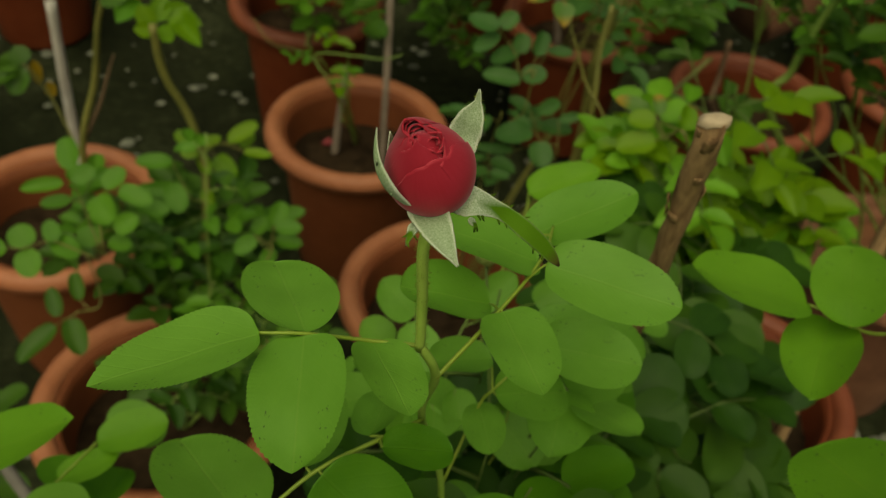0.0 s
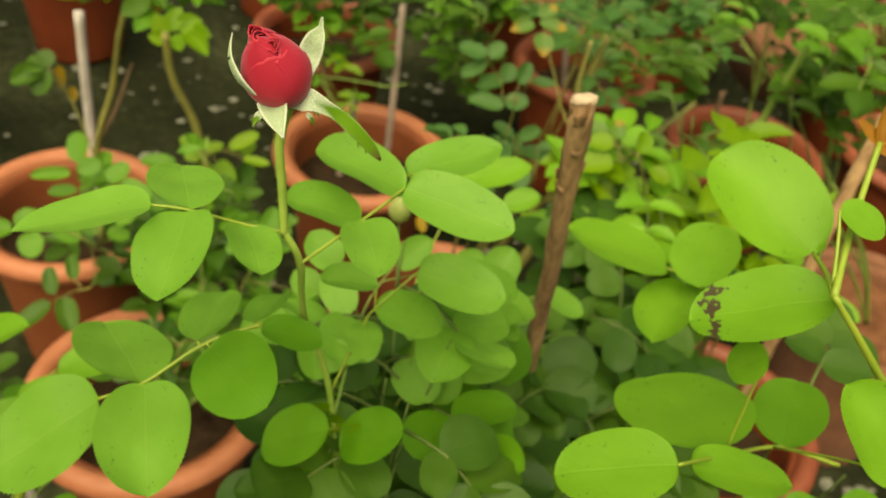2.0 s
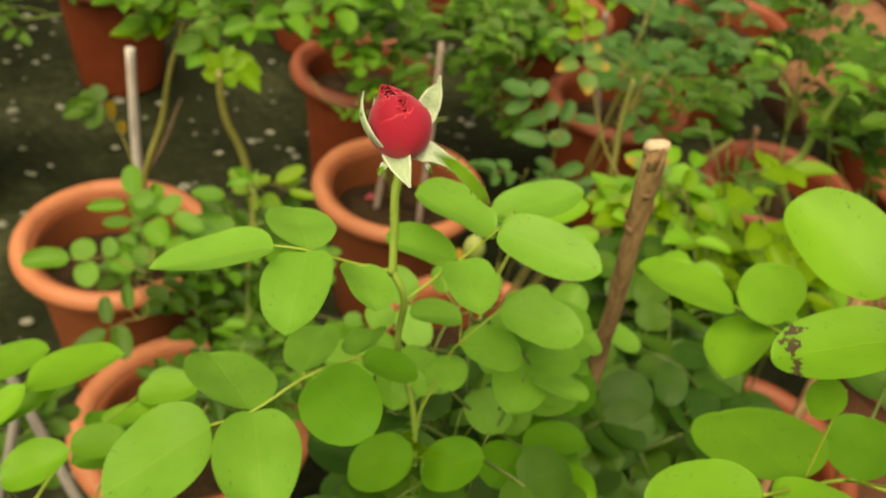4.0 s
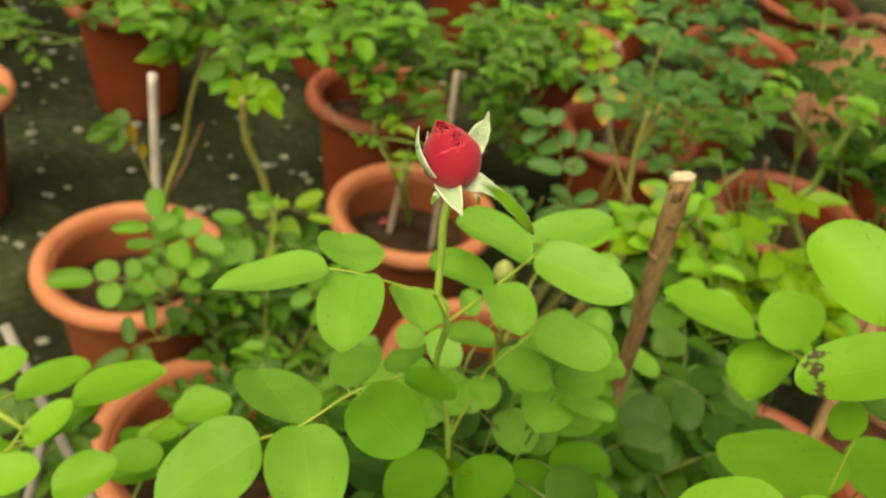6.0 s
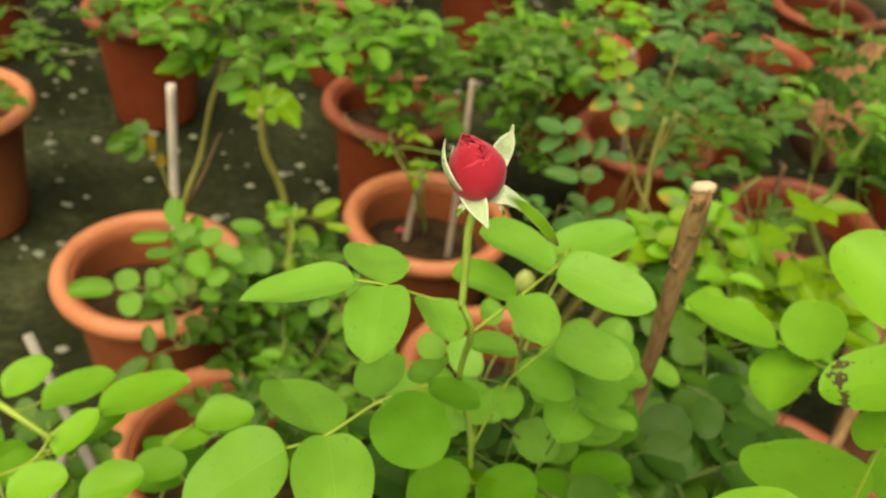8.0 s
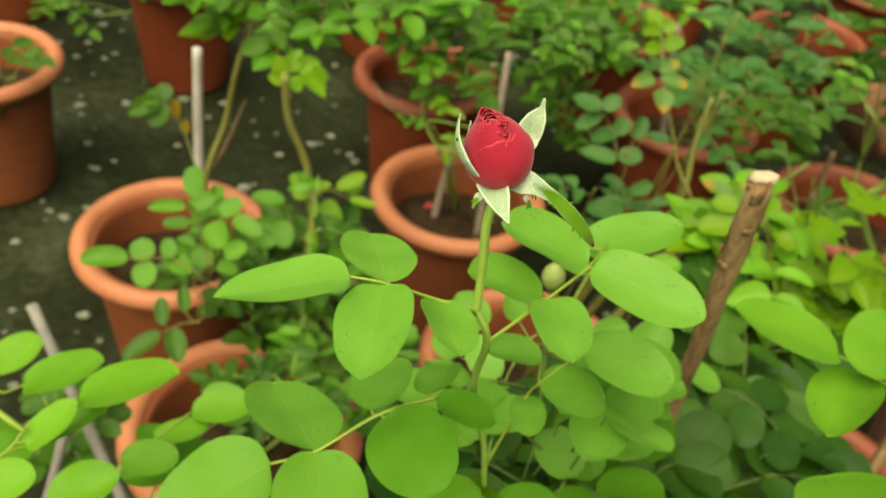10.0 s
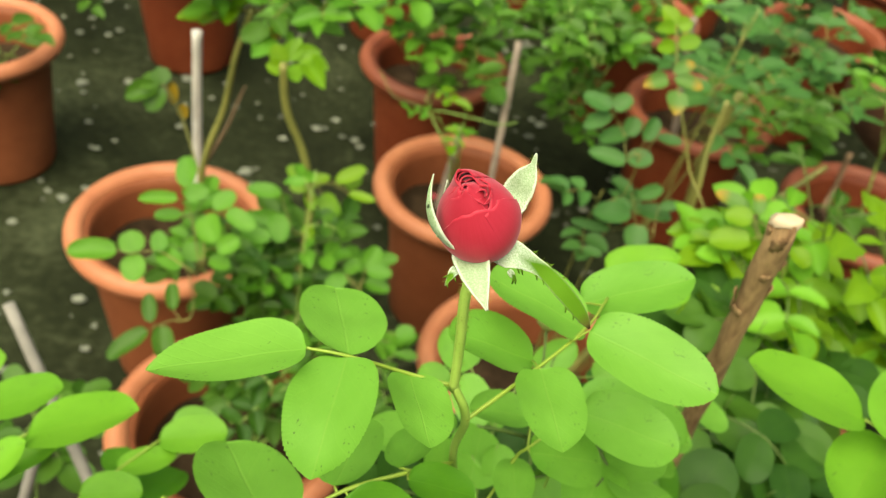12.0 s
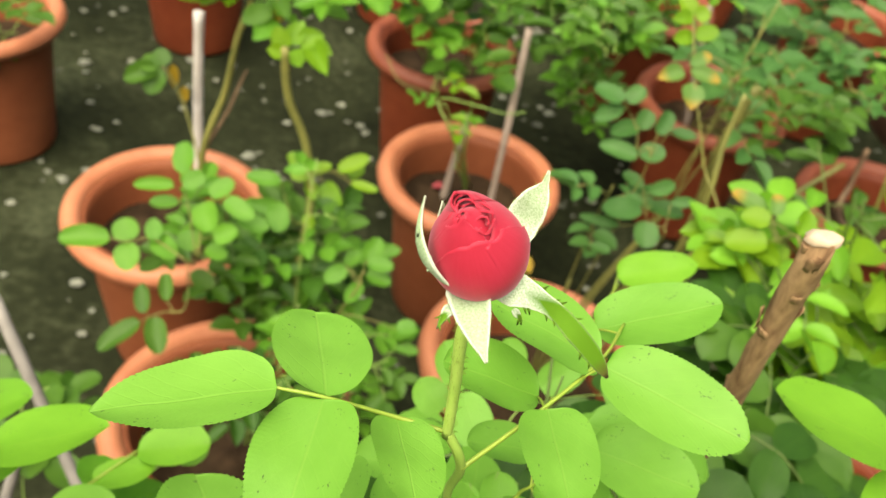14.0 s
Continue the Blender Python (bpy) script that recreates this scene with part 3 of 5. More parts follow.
def petal(rim, grow, curl=0.0, seed=0, label="", v0=0.0, rows=28, cols=44, wave=0.006, slant=0.0, lift=(0, 0, 1)):
    """One petal wrapped round the bud: its rim as pairs of degrees round the bud and share of its height, grow its
    layer, curl its rolled edge, slant how far its sides lean round the bud towards the top, lift where, how far and how
    widely its top stands off the heart."""
    ph = random.Random(seed).uniform(0, 6)
    a0, a1 = rim[0][0], rim[-1][0]
    verts, faces, uvs = [], [], []
    for i in range(rows + 1):
        fv = i / rows
        for j in range(cols + 1):
            s = j / cols
            a = a0 + (a1 - a0) * s
            k = max(q for q in range(len(rim) - 1) if rim[q][0] <= a + 1e-6)
            (xa, ya), (xb, yb) = rim[k], rim[k + 1]
            e = (a - xa) / (xb - xa)
            top = ya + (yb - ya) * e + wave * math.sin(0.11 * a + ph) + 0.5 * wave * math.sin(0.37 * a + 2 * ph)
            v = v0 + (top - v0) * fv
            r = bud_radius(v) * (1 + grow)
            edge = max(0.0, (fv - 0.92) / 0.08) ** 2 + max(0.0, (abs(2 * s - 1) - 0.94) / 0.06) ** 2 * fv
            r += curl * edge + 0.00010 * math.sin(0.06 * a + 5 * fv + ph)
            r += lift[1] * max(0.0, 1 - ((a - lift[0]) / lift[2]) ** 2) * max(0.0, min(1.0, (v - 0.55) / 0.45)) ** 1.2
            w = radians(a + slant * max(0.0, v - 0.75))
            verts.append((r * math.sin(w), -r * math.cos(w), v * BUD_H))
            uvs.append((s, fv))
    for i in range(rows):
        for j in range(cols):
            q = i * (cols + 1) + j
            faces.append((q, q + 1, q + cols + 2, q + cols + 1))
    return petal_part(verts, faces, uvs, label)


def rolled_petal(at, axis, r0, r1, turns, depth, start, seed):
    """A petal of the heart, rolled up like a scroll with an uneven rim."""
    ph = random.Random(seed).uniform(0, 6)
    z = Vector(axis).normalized()
    x = z.cross(Vector((0, 1, 0))).normalized()
    y = z.cross(x)
    verts, faces, uvs, n, rows = [], [], [], round(34 * turns), 7
    for j in range(n + 1):
        u = j / n
        a = radians(start) + u * turns * 2 * math.pi
        r = r0 + (r1 - r0) * u
        rise = 0.0006 * math.sin(1.7 * a + ph) + 0.0003 * math.sin(4.3 * a + ph) - 0.0009 * u
        for i in range(rows + 1):
            fv = i / rows
            rr = r * (1 + 0.10 * math.sin(3 * a + ph)) + 0.0003 * max(0.0, fv - 0.8) * 5 * (1 if u > 0.5 else -0.3)
            c = Vector(at) + x * rr * math.cos(a) + y * rr * math.sin(a) + z * (-depth + (depth + rise) * fv)
            verts.append(tuple(c))
            uvs.append((u, fv))
    for j in range(n):
        for i in range(rows):
            q = j * (rows + 1) + i
            faces.append((q, q + 1, q + rows + 2, q + rows + 1))
    return petal_part(verts, faces, uvs)


# the bud itself is the green hip that carries sepals and petals
bud = new("bud", lathe("bud", [(0.0012, -0.0052), (0.0022, -0.0045), (0.0034, -0.0030), (0.0041, -0.0012), (0.0050, 0.0004), (0.0052, 0.0012), (0.003, 0.0018)], M_SEPAL_GREEN, 24))
bud.parent = rose
bud.matrix_basis = Matrix.Translation(BUD - Vector(ROOT)) @ pose(0, 0, 0, 25.4, -18.4, 0)
tagged(bud, "plump crimson rose bud just opening")
# from the rolled heart outwards
rolled_petal((0.0036, -0.0012, 0.0262), (0.34, -0.50, 0.80), 0.0009, 0.0022, 1.25, 0.0050, 150, 4)
rolled_petal((0.0033, -0.0008, 0.0257), (0.36, -0.35, 0.87), 0.0020, 0.0025, 0.75, 0.0055, 60, 9)
petal([(-180, 1.03), (0, 1.03), (180, 1.03)], -0.24, 0.0, 8, v0=0.5)
petal([(-180, 0.80), (-60, 0.86), (0, 0.84), (70, 0.80), (130, 0.80), (180, 0.80)], -0.20, 0.0, 5, v0=0.5)
petal([(60, 0.80), (95, 0.78), (125, 0.80), (150, 0.84), (172, 0.95), (186, 1.02), (225, 0.97), (262, 0.94)], -0.05, 0.0002, 14, lift=(184, 0.0030, 40))
petal([(95, 0.84), (125, 0.88), (160, 0.95), (183, 1.00), (225, 0.99), (270, 0.97)], -0.10, 0.0001, 15, lift=(183, 0.0018, 42), v0=0.4)
petal([(-100, 0.96), (-40, 1.00), (10, 1.00), (40, 0.94), (60, 0.90)], -0.16, 0.0001, 18, v0=0.4, slant=20)
petal([(-80, 0.93), (-50, 1.00), (-22, 1.06), (0, 1.05), (24, 1.00), (44, 0.91)], -0.045, 0.0002, 16, slant=30, lift=(-40, 0.0010, 60))
petal([(34, 0.83), (60, 0.835), (84, 0.86), (104, 0.86), (124, 0.84), (150, 0.88), (185, 0.97), (205, 0.95)], 0.0, 0.0002, 1)
petal([(-212, 0.94), (-195, 1.00), (-179, 1.075), (-160, 1.04), (-130, 1.02), (-90, 1.02), (-60, 1.02), (-40, 0.97)], 0.008, 0.00025, 3, slant=45, wave=0.007, lift=(-175, 0.0036, 42))
petal([(-84, 0.28), (-71, 0.43), (-53, 0.675), (-39, 0.81), (-16, 0.872), (19, 0.885), (44, 0.862), (58, 0.822), (68, 0.81), (84, 0.80), (98, 0.70), (105, 0.56), (112, 0.48), (124, 0.30)], 0.035, 0.0002, 6, wave=0.004)


def sepal(points, width, mat, label, up, fringe=0, seed=0, wide=0.3, cup=0.38, form=()):
    """A pointed sepal along a curved line, widest at the given share of its length, cupped, with torn side lobes."""
    rng = random.Random(seed)
    o = Vector(ROOT)
    line = spline(points, 30)
    verts, faces, uvs, cols, half = [], [], [], 8, []
    for i, p in enumerate(line):
        v = i / 29
        d = (line[min(i + 1, 29)] - line[max(i - 1, 0)]).normalized()
        side = d.cross(Vector(up)).normalized()
        nrm = side.cross(d)
        w = width * 0.5 * (0.55 + 0.45 * math.sin(v / wide * math.pi / 2) if v < wide else max(0.02, 1 - ((v - wide) / (1 - wide)) ** 1.25) ** 1.15)
        for (va, wa), (vb, wb) in zip(form, form[1:]):
            if va <= v <= vb:
                w = 0.5 * (wa + (wb - wa) * (v - va) / (vb - va))
        half.append(w)
        for j in range(cols + 1):
            s = 2 * j / cols - 1
            ww = w * (1 + (rng.uniform(-0.02, 0.03) if abs(s) == 1 else 0))
            verts.append(tuple(p + side * s * ww + nrm * (abs(s) ** 1.5 * w * cup) - o))
            uvs.append((0.5 + 0.5 * s, v))
    for i in range(29):
        for j in range(cols):
            q = i * (cols + 1) + j
            faces.append((q, q + 1, q + cols + 2, q + cols + 1))
    for f in range(fringe):
        i = rng.randrange(9, 26)
        p = line[i]
        d = (line[i + 1] - line[i - 1]).normalized()
        side = d.cross(Vector(up)).normalized() * rng.choice((-1, 1))
        w = half[i] * 0.96
        s0 = len(verts)
        for q in (p + side * w - d * 0.0004, p + side * w + d * 0.0005, p + side * (w + rng.uniform(0.0006, 0.0014)) + d * 0.0011):
            verts.append(tuple(q - o))
            uvs.append((0.5, 0.9))
        faces.append((s0, s0 + 1, s0 + 2))
    ob = new("sepal", mesh_of("sepal", verts, faces, mat, uvs))
    ob.parent = rose
    mod = ob.modifiers.new("thickness", "SOLIDIFY")
    mod.thickness = 0.0004
    # woolly edge
    verts, faces = [], []
    for f in range(110 if width > 0.003 else 16):
        i, way = rng.randrange(3, 28), rng.choice((-1, 1))
        d = (line[i + 1] - line[i - 1]).normalized()
        side = d.cross(Vector(up)).normalized()
        q = line[i].lerp(line[i + 1], rng.random()) + side * way * half[i] * 0.96 + side.cross(d) * half[i] * cup
        s0 = len(verts)
        for h in (q - d * 0.00004, q + d * 0.00004, q + side * way * rng.uniform(0.0004, 0.0009) + d * rng.uniform(-0.0002, 0.0006)):
            verts.append(tuple(h - o))
        faces.append((s0, s0 + 1, s0 + 2))
    fuzz = new("hairs", mesh_of("hairs", verts, faces, M_RACHIS))
    fuzz.parent = ob
    tagged(fuzz, "fine pale hairs", kind="stuff")
    return tagged(ob, label)


sepal([(-0.0405, -1.2850, 1.2312), (-0.0414, -1.2890, 1.2322), (-0.0422, -1.2935, 1.2338), (-0.0403, -1.3020, 1.2345), (-0.0378, -1.3103, 1.2350)], 0.0106, M_SEPAL, "downy pale green sepal turned down", (-0.26, -0.05, 0.96), 0, 1, 0.35, 0.38, [(0, 0.007), (0.30, 0.0108), (0.50, 0.0092), (0.70, 0.0066), (0.85, 0.0036), (0.94, 0.0014), (1.0, 0.0003)])
sepal([(-0.0385, -1.2838, 1.2310), (-0.0348, -1.2873, 1.2335), (-0.0317, -1.2888, 1.2343), (-0.0275, -1.2880, 1.2320), (-0.0230, -1.2880, 1.2293), (-0.0182, -1.2908, 1.2268), (-0.0132, -1.2921, 1.2223), (-0.0091, -1.2930, 1.2174)], 0.0080, M_SEPAL_TIP, "long sepal hanging down, green towards its torn tip", (-0.05, -0.72, 0.69), 10, 2, 0.3, 0.12,
      [(0, 0.005), (0.20, 0.0076), (0.32, 0.0062), (0.46, 0.0042), (0.58, 0.0038), (0.70, 0.0044), (0.84, 0.0039), (0.94, 0.0026), (1.0, 0.0006)])
sepal([(-0.0370, -1.2790, 1.2315), (-0.0346, -1.2755, 1.2378), (-0.0332, -1.2733, 1.2410), (-0.0319, -1.2726, 1.2454), (-0.0307, -1.2713, 1.2492), (-0.0305, -1.2703, 1.2525)], 0.0090, M_SEPAL, "downy pale sepal standing up behind the bud", (-0.3, -0.8, 0.5), 0, 3, 0.44, 0.38,
      [(0, 0.006), (0.30, 0.0078), (0.52, 0.0074), (0.66, 0.0058), (0.76, 0.0032), (0.83, 0.0013), (0.92, 0.0009), (1.0, 0.0002)])
sepal([(-0.0420, -1.2850, 1.2318), (-0.0470, -1.2920, 1.2360), (-0.0522, -1.2948, 1.2425), (-0.0547, -1.2936, 1.2470), (-0.0552, -1.2903, 1.2501), (-0.0547, -1.2869, 1.2533)], 0.0050, M_SEPAL_CURL, "green sepal curled up beside the bud", (0.75, 0.35, 0.2), 3, 4, 0.45, 0.6)
sepal([(-0.0420, -1.2800, 1.2310), (-0.0475, -1.2780, 1.2350), (-0.0505, -1.2790, 1.2410), (-0.0512, -1.2800, 1.2470)], 0.0074, M_SEPAL, "downy sepal behind the bud", (0.8, -1, 0.3), 0, 5)
sepal([(-0.0455, -1.2945, 1.2325), (-0.0467, -1.2970, 1.2318), (-0.0479, -1.2997, 1.2304)], 0.0022, M_SEPAL_TIP, "small green side lobe of a sepal", (0, -0.5, 0.9), 3, 6)
sepal([(-0.0326, -1.2912, 1.2310), (-0.0313, -1.2908, 1.2292), (-0.0300, -1.2903, 1.2272)], 0.0014, M_SEPAL_TIP, "small green side lobe of a sepal", (0, -0.7, 0.7), 2, 7)


def hairs(parent, points, count, length, r, mat, seed):
    """Fine hairs along the flower stalk, one joined part."""
    rng = random.Random(seed)
    o = parent.matrix_basis.translation
    line = spline(points, 60)
    verts, faces = [], []
    for k in range(count):
        i = rng.randrange(1, 59)
        d = (line[i + 1] - line[i - 1]).normalized()
        side = d.orthogonal().normalized()
        side.rotate(Matrix.Rotation(rng.uniform(0, 6.3), 3, d))
        p = line[i] + side * r
        q = p + side * length * rng.uniform(0.5, 1.2) - d * length * 0.3
        w = d.cross(side) * 0.00008
        s = len(verts)
        verts += [tuple(p + w - o), tuple(p - w - o), tuple(p + d * 0.00016 - o), tuple(q - o)]
        faces += [(s, s + 1, s + 3), (s + 1, s + 2, s + 3), (s + 2, s, s + 3)]
    ob = new("hairs", mesh_of("hairs", verts, faces, mat))
    ob.parent = parent
    tagged(ob, "fine pale hairs", kind="stuff")


hairs(rose, [(-0.0392, -1.284, 1.175), (-0.0402, -1.2842, 1.195), (-0.0414, -1.2838, 1.213), (-0.0400, -1.2812, 1.222), (-0.0379, -1.2793, 1.2277)], 420, 0.0010, 0.0016, M_RACHIS, 3)


def compound(parent, line, blades_of, mat, r=0.0009, label="", stalk_mat=None, blunt=False):
    """A rose leaf: its stalk and the leaflets on it, each as base, tip, width and the way it faces."""
    o = parent.matrix_basis.translation
    axis = spline(line, 8 * len(line))
    verts, faces = [], []
    tube_into(verts, faces, axis, r * 0.95, r * 0.6, 8)
    for b, *rest in blades_of:
        b = Vector(b)
        k = min(range(len(axis)), key=lambda q: (axis[q] - b).length)
        gap = (axis[k] - b).length
        if gap > 0.0012:
            while k > 0 and (axis[k] - b).length < 1.10 * gap and gap > 0.004:
                k -= 1
            near = axis[k]
            tube_into(verts, faces, spline([near, near.lerp(b, 0.6) + Vector((0, 0, 0.04 * gap)), b], 9), r * 0.55, r * 0.42, 7)
    st = new("leaf_stalk", mesh_of("leaf_stalk", [tuple(Vector(v) - o) for v in verts], faces, stalk_mat or M_RACHIS))
    st.parent = parent
    tagged(st, label)
    for k, (b, t, w, nrm, *form) in enumerate(blades_of):
        leaflet(st, b, t, w, nrm, form[1] if len(form) > 1 else mat, True, form[0] if form else 2 if (Vector(t) - Vector(b)).length > 2.05 * w else (4, 5, 6)[k % 3] if blunt else (0, 1, 5)[k % 3])
    return st


rose_right = thing("rose_bush", "rose bush with large lime green leaves, some chewed by insects", "rose bush", (0.32, -1.10, 0.20))
own_line(rose_right, "stem", [(0.32, -1.10, 0.20), (0.33, -1.22, 0.60), (0.28, -1.31, 0.98), (0.2427, -1.3187, 1.0822), (0.1684, -1.3225, 1.1675), (0.1401, -1.3188, 1.1987)], 0.0034, 0.0010, M_RACHIS, 50)
own_line(rose_right, "stem", [(0.1401, -1.3188, 1.1987), (0.153, -1.292, 1.206), (0.168, -1.262, 1.222)], 0.0013, 0.0011, M_RACHIS, 20)
rose_left = thing("rose_bush", "rose bush with narrow light green leaves on a pale stem", "rose bush", (-0.44, -1.14, 0.20))
own_line(rose_left, "stem", [(-0.44, -1.14, 0.20), (-0.42, -1.20, 0.60), (-0.30, -1.235, 0.96), (-0.27, -1.25, 0.98)], 0.0040, 0.0012, M_RACHIS, 40)
own_line(rose_left, "stem", [(-0.44, -1.14, 0.20), (-0.30, -1.20, 0.60), (-0.18, -1.24, 0.94), (-0.15, -1.24, 1.02)], 0.0045, 0.0015, M_RACHIS, 40)

compound(rose, [(-0.0394, -1.2840, 1.1765), (-0.0528, -1.2838, 1.1785), (-0.0707, -1.2876, 1.1862), (-0.0824, -1.2887, 1.1880)], [
    ((-0.0824, -1.2887, 1.1880), (-0.1240, -1.3010, 1.1823), 0.0268, (-0.19, 0.18, 0.97), 2),
    ((-0.0705, -1.2872, 1.1862), (-0.0805, -1.2516, 1.1764), 0.0263, (0.06, 0.28, 0.96), 4),
    ((-0.0710, -1.2880, 1.1858), (-0.0730, -1.3274, 1.1829), 0.0245, (-0.16, -0.06, 0.99), 7),
    ((-0.0528, -1.2835, 1.1781), (-0.0439, -1.3101, 1.1804), 0.0192, (0.24, 0.17, 0.96), 7),
], M_HERO, 0.00072)
compound(rose, [(-0.0336, -1.2845, 1.1625), (-0.0119, -1.2620, 1.1670), (0.0042, -1.2410, 1.1675), (0.0141, -1.2166, 1.1594)], [
    ((-0.0126, -1.2509, 1.1570), (-0.0423, -1.2507, 1.1651), 0.0245, (0.26, 0.01, 0.96), 5),
    ((0.0037, -1.2402, 1.1655), (-0.0320, -1.2378, 1.1797), 0.0270, (0.36, -0.08, 0.93), 3),
    ((0.0055, -1.2190, 1.1572), (0.0451, -1.2070, 1.1672), 0.0250, (-0.21, -0.11, 0.97), 0),
    ((0.0030, -1.2498, 1.1742), (0.0455, -1.2626, 1.1675), 0.0247, (0.02, -0.42, 0.91), 0),
    ((-0.0119, -1.2640, 1.1679), (-0.0056, -1.2978, 1.1716), 0.0209, (-0.08, 0.09, 0.99), 7),
], M_HERO, 0.00075)
compound(rose, [(-0.0323, -1.2660, 1.1150), (-0.0490, -1.2800, 1.1240), (-0.0684, -1.2888, 1.1210), (-0.0892, -1.3012, 1.1110), (-0.1053, -1.3039, 1.1036)], [
    ((-0.0898, -1.3013, 1.1117), (-0.1146, -1.2613, 1.0991), 0.0361, (0.09, 0.35, 0.93), 4),
    ((-0.0886, -1.3011, 1.1106), (-0.0777, -1.3490, 1.1103), 0.0335, (-0.08, -0.02, 1.00), 5),
    ((-0.1053, -1.3039, 1.1036), (-0.1470, -1.3192, 1.0727), 0.0385, (-0.43, -0.44, 0.79), 0),
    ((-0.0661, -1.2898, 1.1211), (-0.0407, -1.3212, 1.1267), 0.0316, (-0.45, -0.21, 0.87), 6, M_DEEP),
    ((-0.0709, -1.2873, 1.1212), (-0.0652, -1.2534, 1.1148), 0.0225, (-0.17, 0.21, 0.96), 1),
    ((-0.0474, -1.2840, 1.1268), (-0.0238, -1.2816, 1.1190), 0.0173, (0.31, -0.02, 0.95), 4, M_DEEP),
    ((-0.0507, -1.2764, 1.1214), (-0.0421, -1.2521, 1.1146), 0.0175, (-0.30, 0.36, 0.89), 1),
], M_HERO, 0.0009)
compound(rose, [(-0.0190, -1.2570, 1.0600), (-0.0070, -1.2430, 1.0900), (-0.0024, -1.2430, 1.1010), (0.0142, -1.2350, 1.1166)], [
    ((0.0142, -1.2350, 1.1166), (0.0551, -1.2365, 1.1053), 0.0266, (0.23, -0.37, 0.90), 0),
    ((-0.0024, -1.2308, 1.1041), (-0.0277, -1.2359, 1.1094), 0.0169, (0.21, -0.04, 0.98), 5),
    ((-0.0024, -1.2458, 1.1010), (0.0284, -1.2366, 1.0893), 0.0250, (0.39, -0.14, 0.91), 4),
    ((-0.0067, -1.2406, 1.0890), (-0.0057, -1.2657, 1.0920), 0.0161, (-0.14, 0.11, 0.98), 6),
], M_HERO, 0.0007)
compound(rose, [(-0.0120, -1.2300, 0.9000), (0.0150, -1.2000, 0.9700), (0.0304, -1.1900, 0.9950), (0.0728, -1.1452, 0.9963), (0.0772, -1.1027, 0.9595)], [
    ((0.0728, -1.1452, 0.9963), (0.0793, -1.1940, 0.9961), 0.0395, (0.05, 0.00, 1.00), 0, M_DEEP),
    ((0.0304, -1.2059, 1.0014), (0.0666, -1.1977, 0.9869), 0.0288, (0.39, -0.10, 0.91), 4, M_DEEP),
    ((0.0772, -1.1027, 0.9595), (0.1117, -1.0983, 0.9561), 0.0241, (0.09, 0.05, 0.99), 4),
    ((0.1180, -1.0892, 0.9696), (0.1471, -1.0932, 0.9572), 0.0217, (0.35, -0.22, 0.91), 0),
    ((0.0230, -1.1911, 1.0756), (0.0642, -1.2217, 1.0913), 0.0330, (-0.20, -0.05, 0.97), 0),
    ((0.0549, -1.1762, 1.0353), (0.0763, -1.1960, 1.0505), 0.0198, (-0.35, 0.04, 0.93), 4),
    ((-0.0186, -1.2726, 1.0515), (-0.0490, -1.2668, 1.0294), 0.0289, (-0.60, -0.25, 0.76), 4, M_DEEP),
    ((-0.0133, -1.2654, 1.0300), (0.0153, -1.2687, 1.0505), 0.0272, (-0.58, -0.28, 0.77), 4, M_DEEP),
], M_HERO, 0.0008)
compound(rose_right, [(0.2000, -1.2000, 1.0800), (0.1640, -1.2130, 1.0960), (0.1510, -1.2090, 1.1010), (0.1396, -1.2007, 1.1006)], [
    ((0.1396, -1.2007, 1.1006), (0.0895, -1.1862, 1.1086), 0.0400, (0.18, 0.10, 0.98), 0),
    ((0.1505, -1.2165, 1.1037), (0.1672, -1.1753, 1.1102), 0.0334, (-0.32, -0.02, 0.95), 4),
    ((0.1526, -1.2018, 1.0912), (0.1238, -1.2460, 1.0951), 0.0314, (-0.19, 0.21, 0.96), 5),
], M_NEAR, 0.001, blunt=True)
compound(rose_right, [(0.1401, -1.3188, 1.1987), (0.1470, -1.3000, 1.1920), (0.1540, -1.2785, 1.1825)], [
    ((0.1540, -1.2785, 1.1825), (0.1249, -1.2368, 1.1951), 0.0395, (-0.22, -0.42, 0.88), 5),
    ((0.1886, -1.2329, 1.1438), (0.1839, -1.1691, 1.1560), 0.0121, (-0.22, -0.20, 0.95)),
    ((0.1439, -1.2946, 1.2151), (0.1608, -1.2976, 1.2105), 0.0145, (0.17, -0.41, 0.90)),
], M_NEAR, 0.0013, blunt=True)
compound(rose_right, [(0.1401, -1.3188, 1.1987), (0.1450, -1.3130, 1.1930), (0.1492, -1.3084, 1.1881)], [
    ((0.1492, -1.3084, 1.1881), (0.1072, -1.2995, 1.1635), 0.0336, (-0.51, -0.00, 0.86), 4),
], M_CHEW, 0.0011, blunt=True)
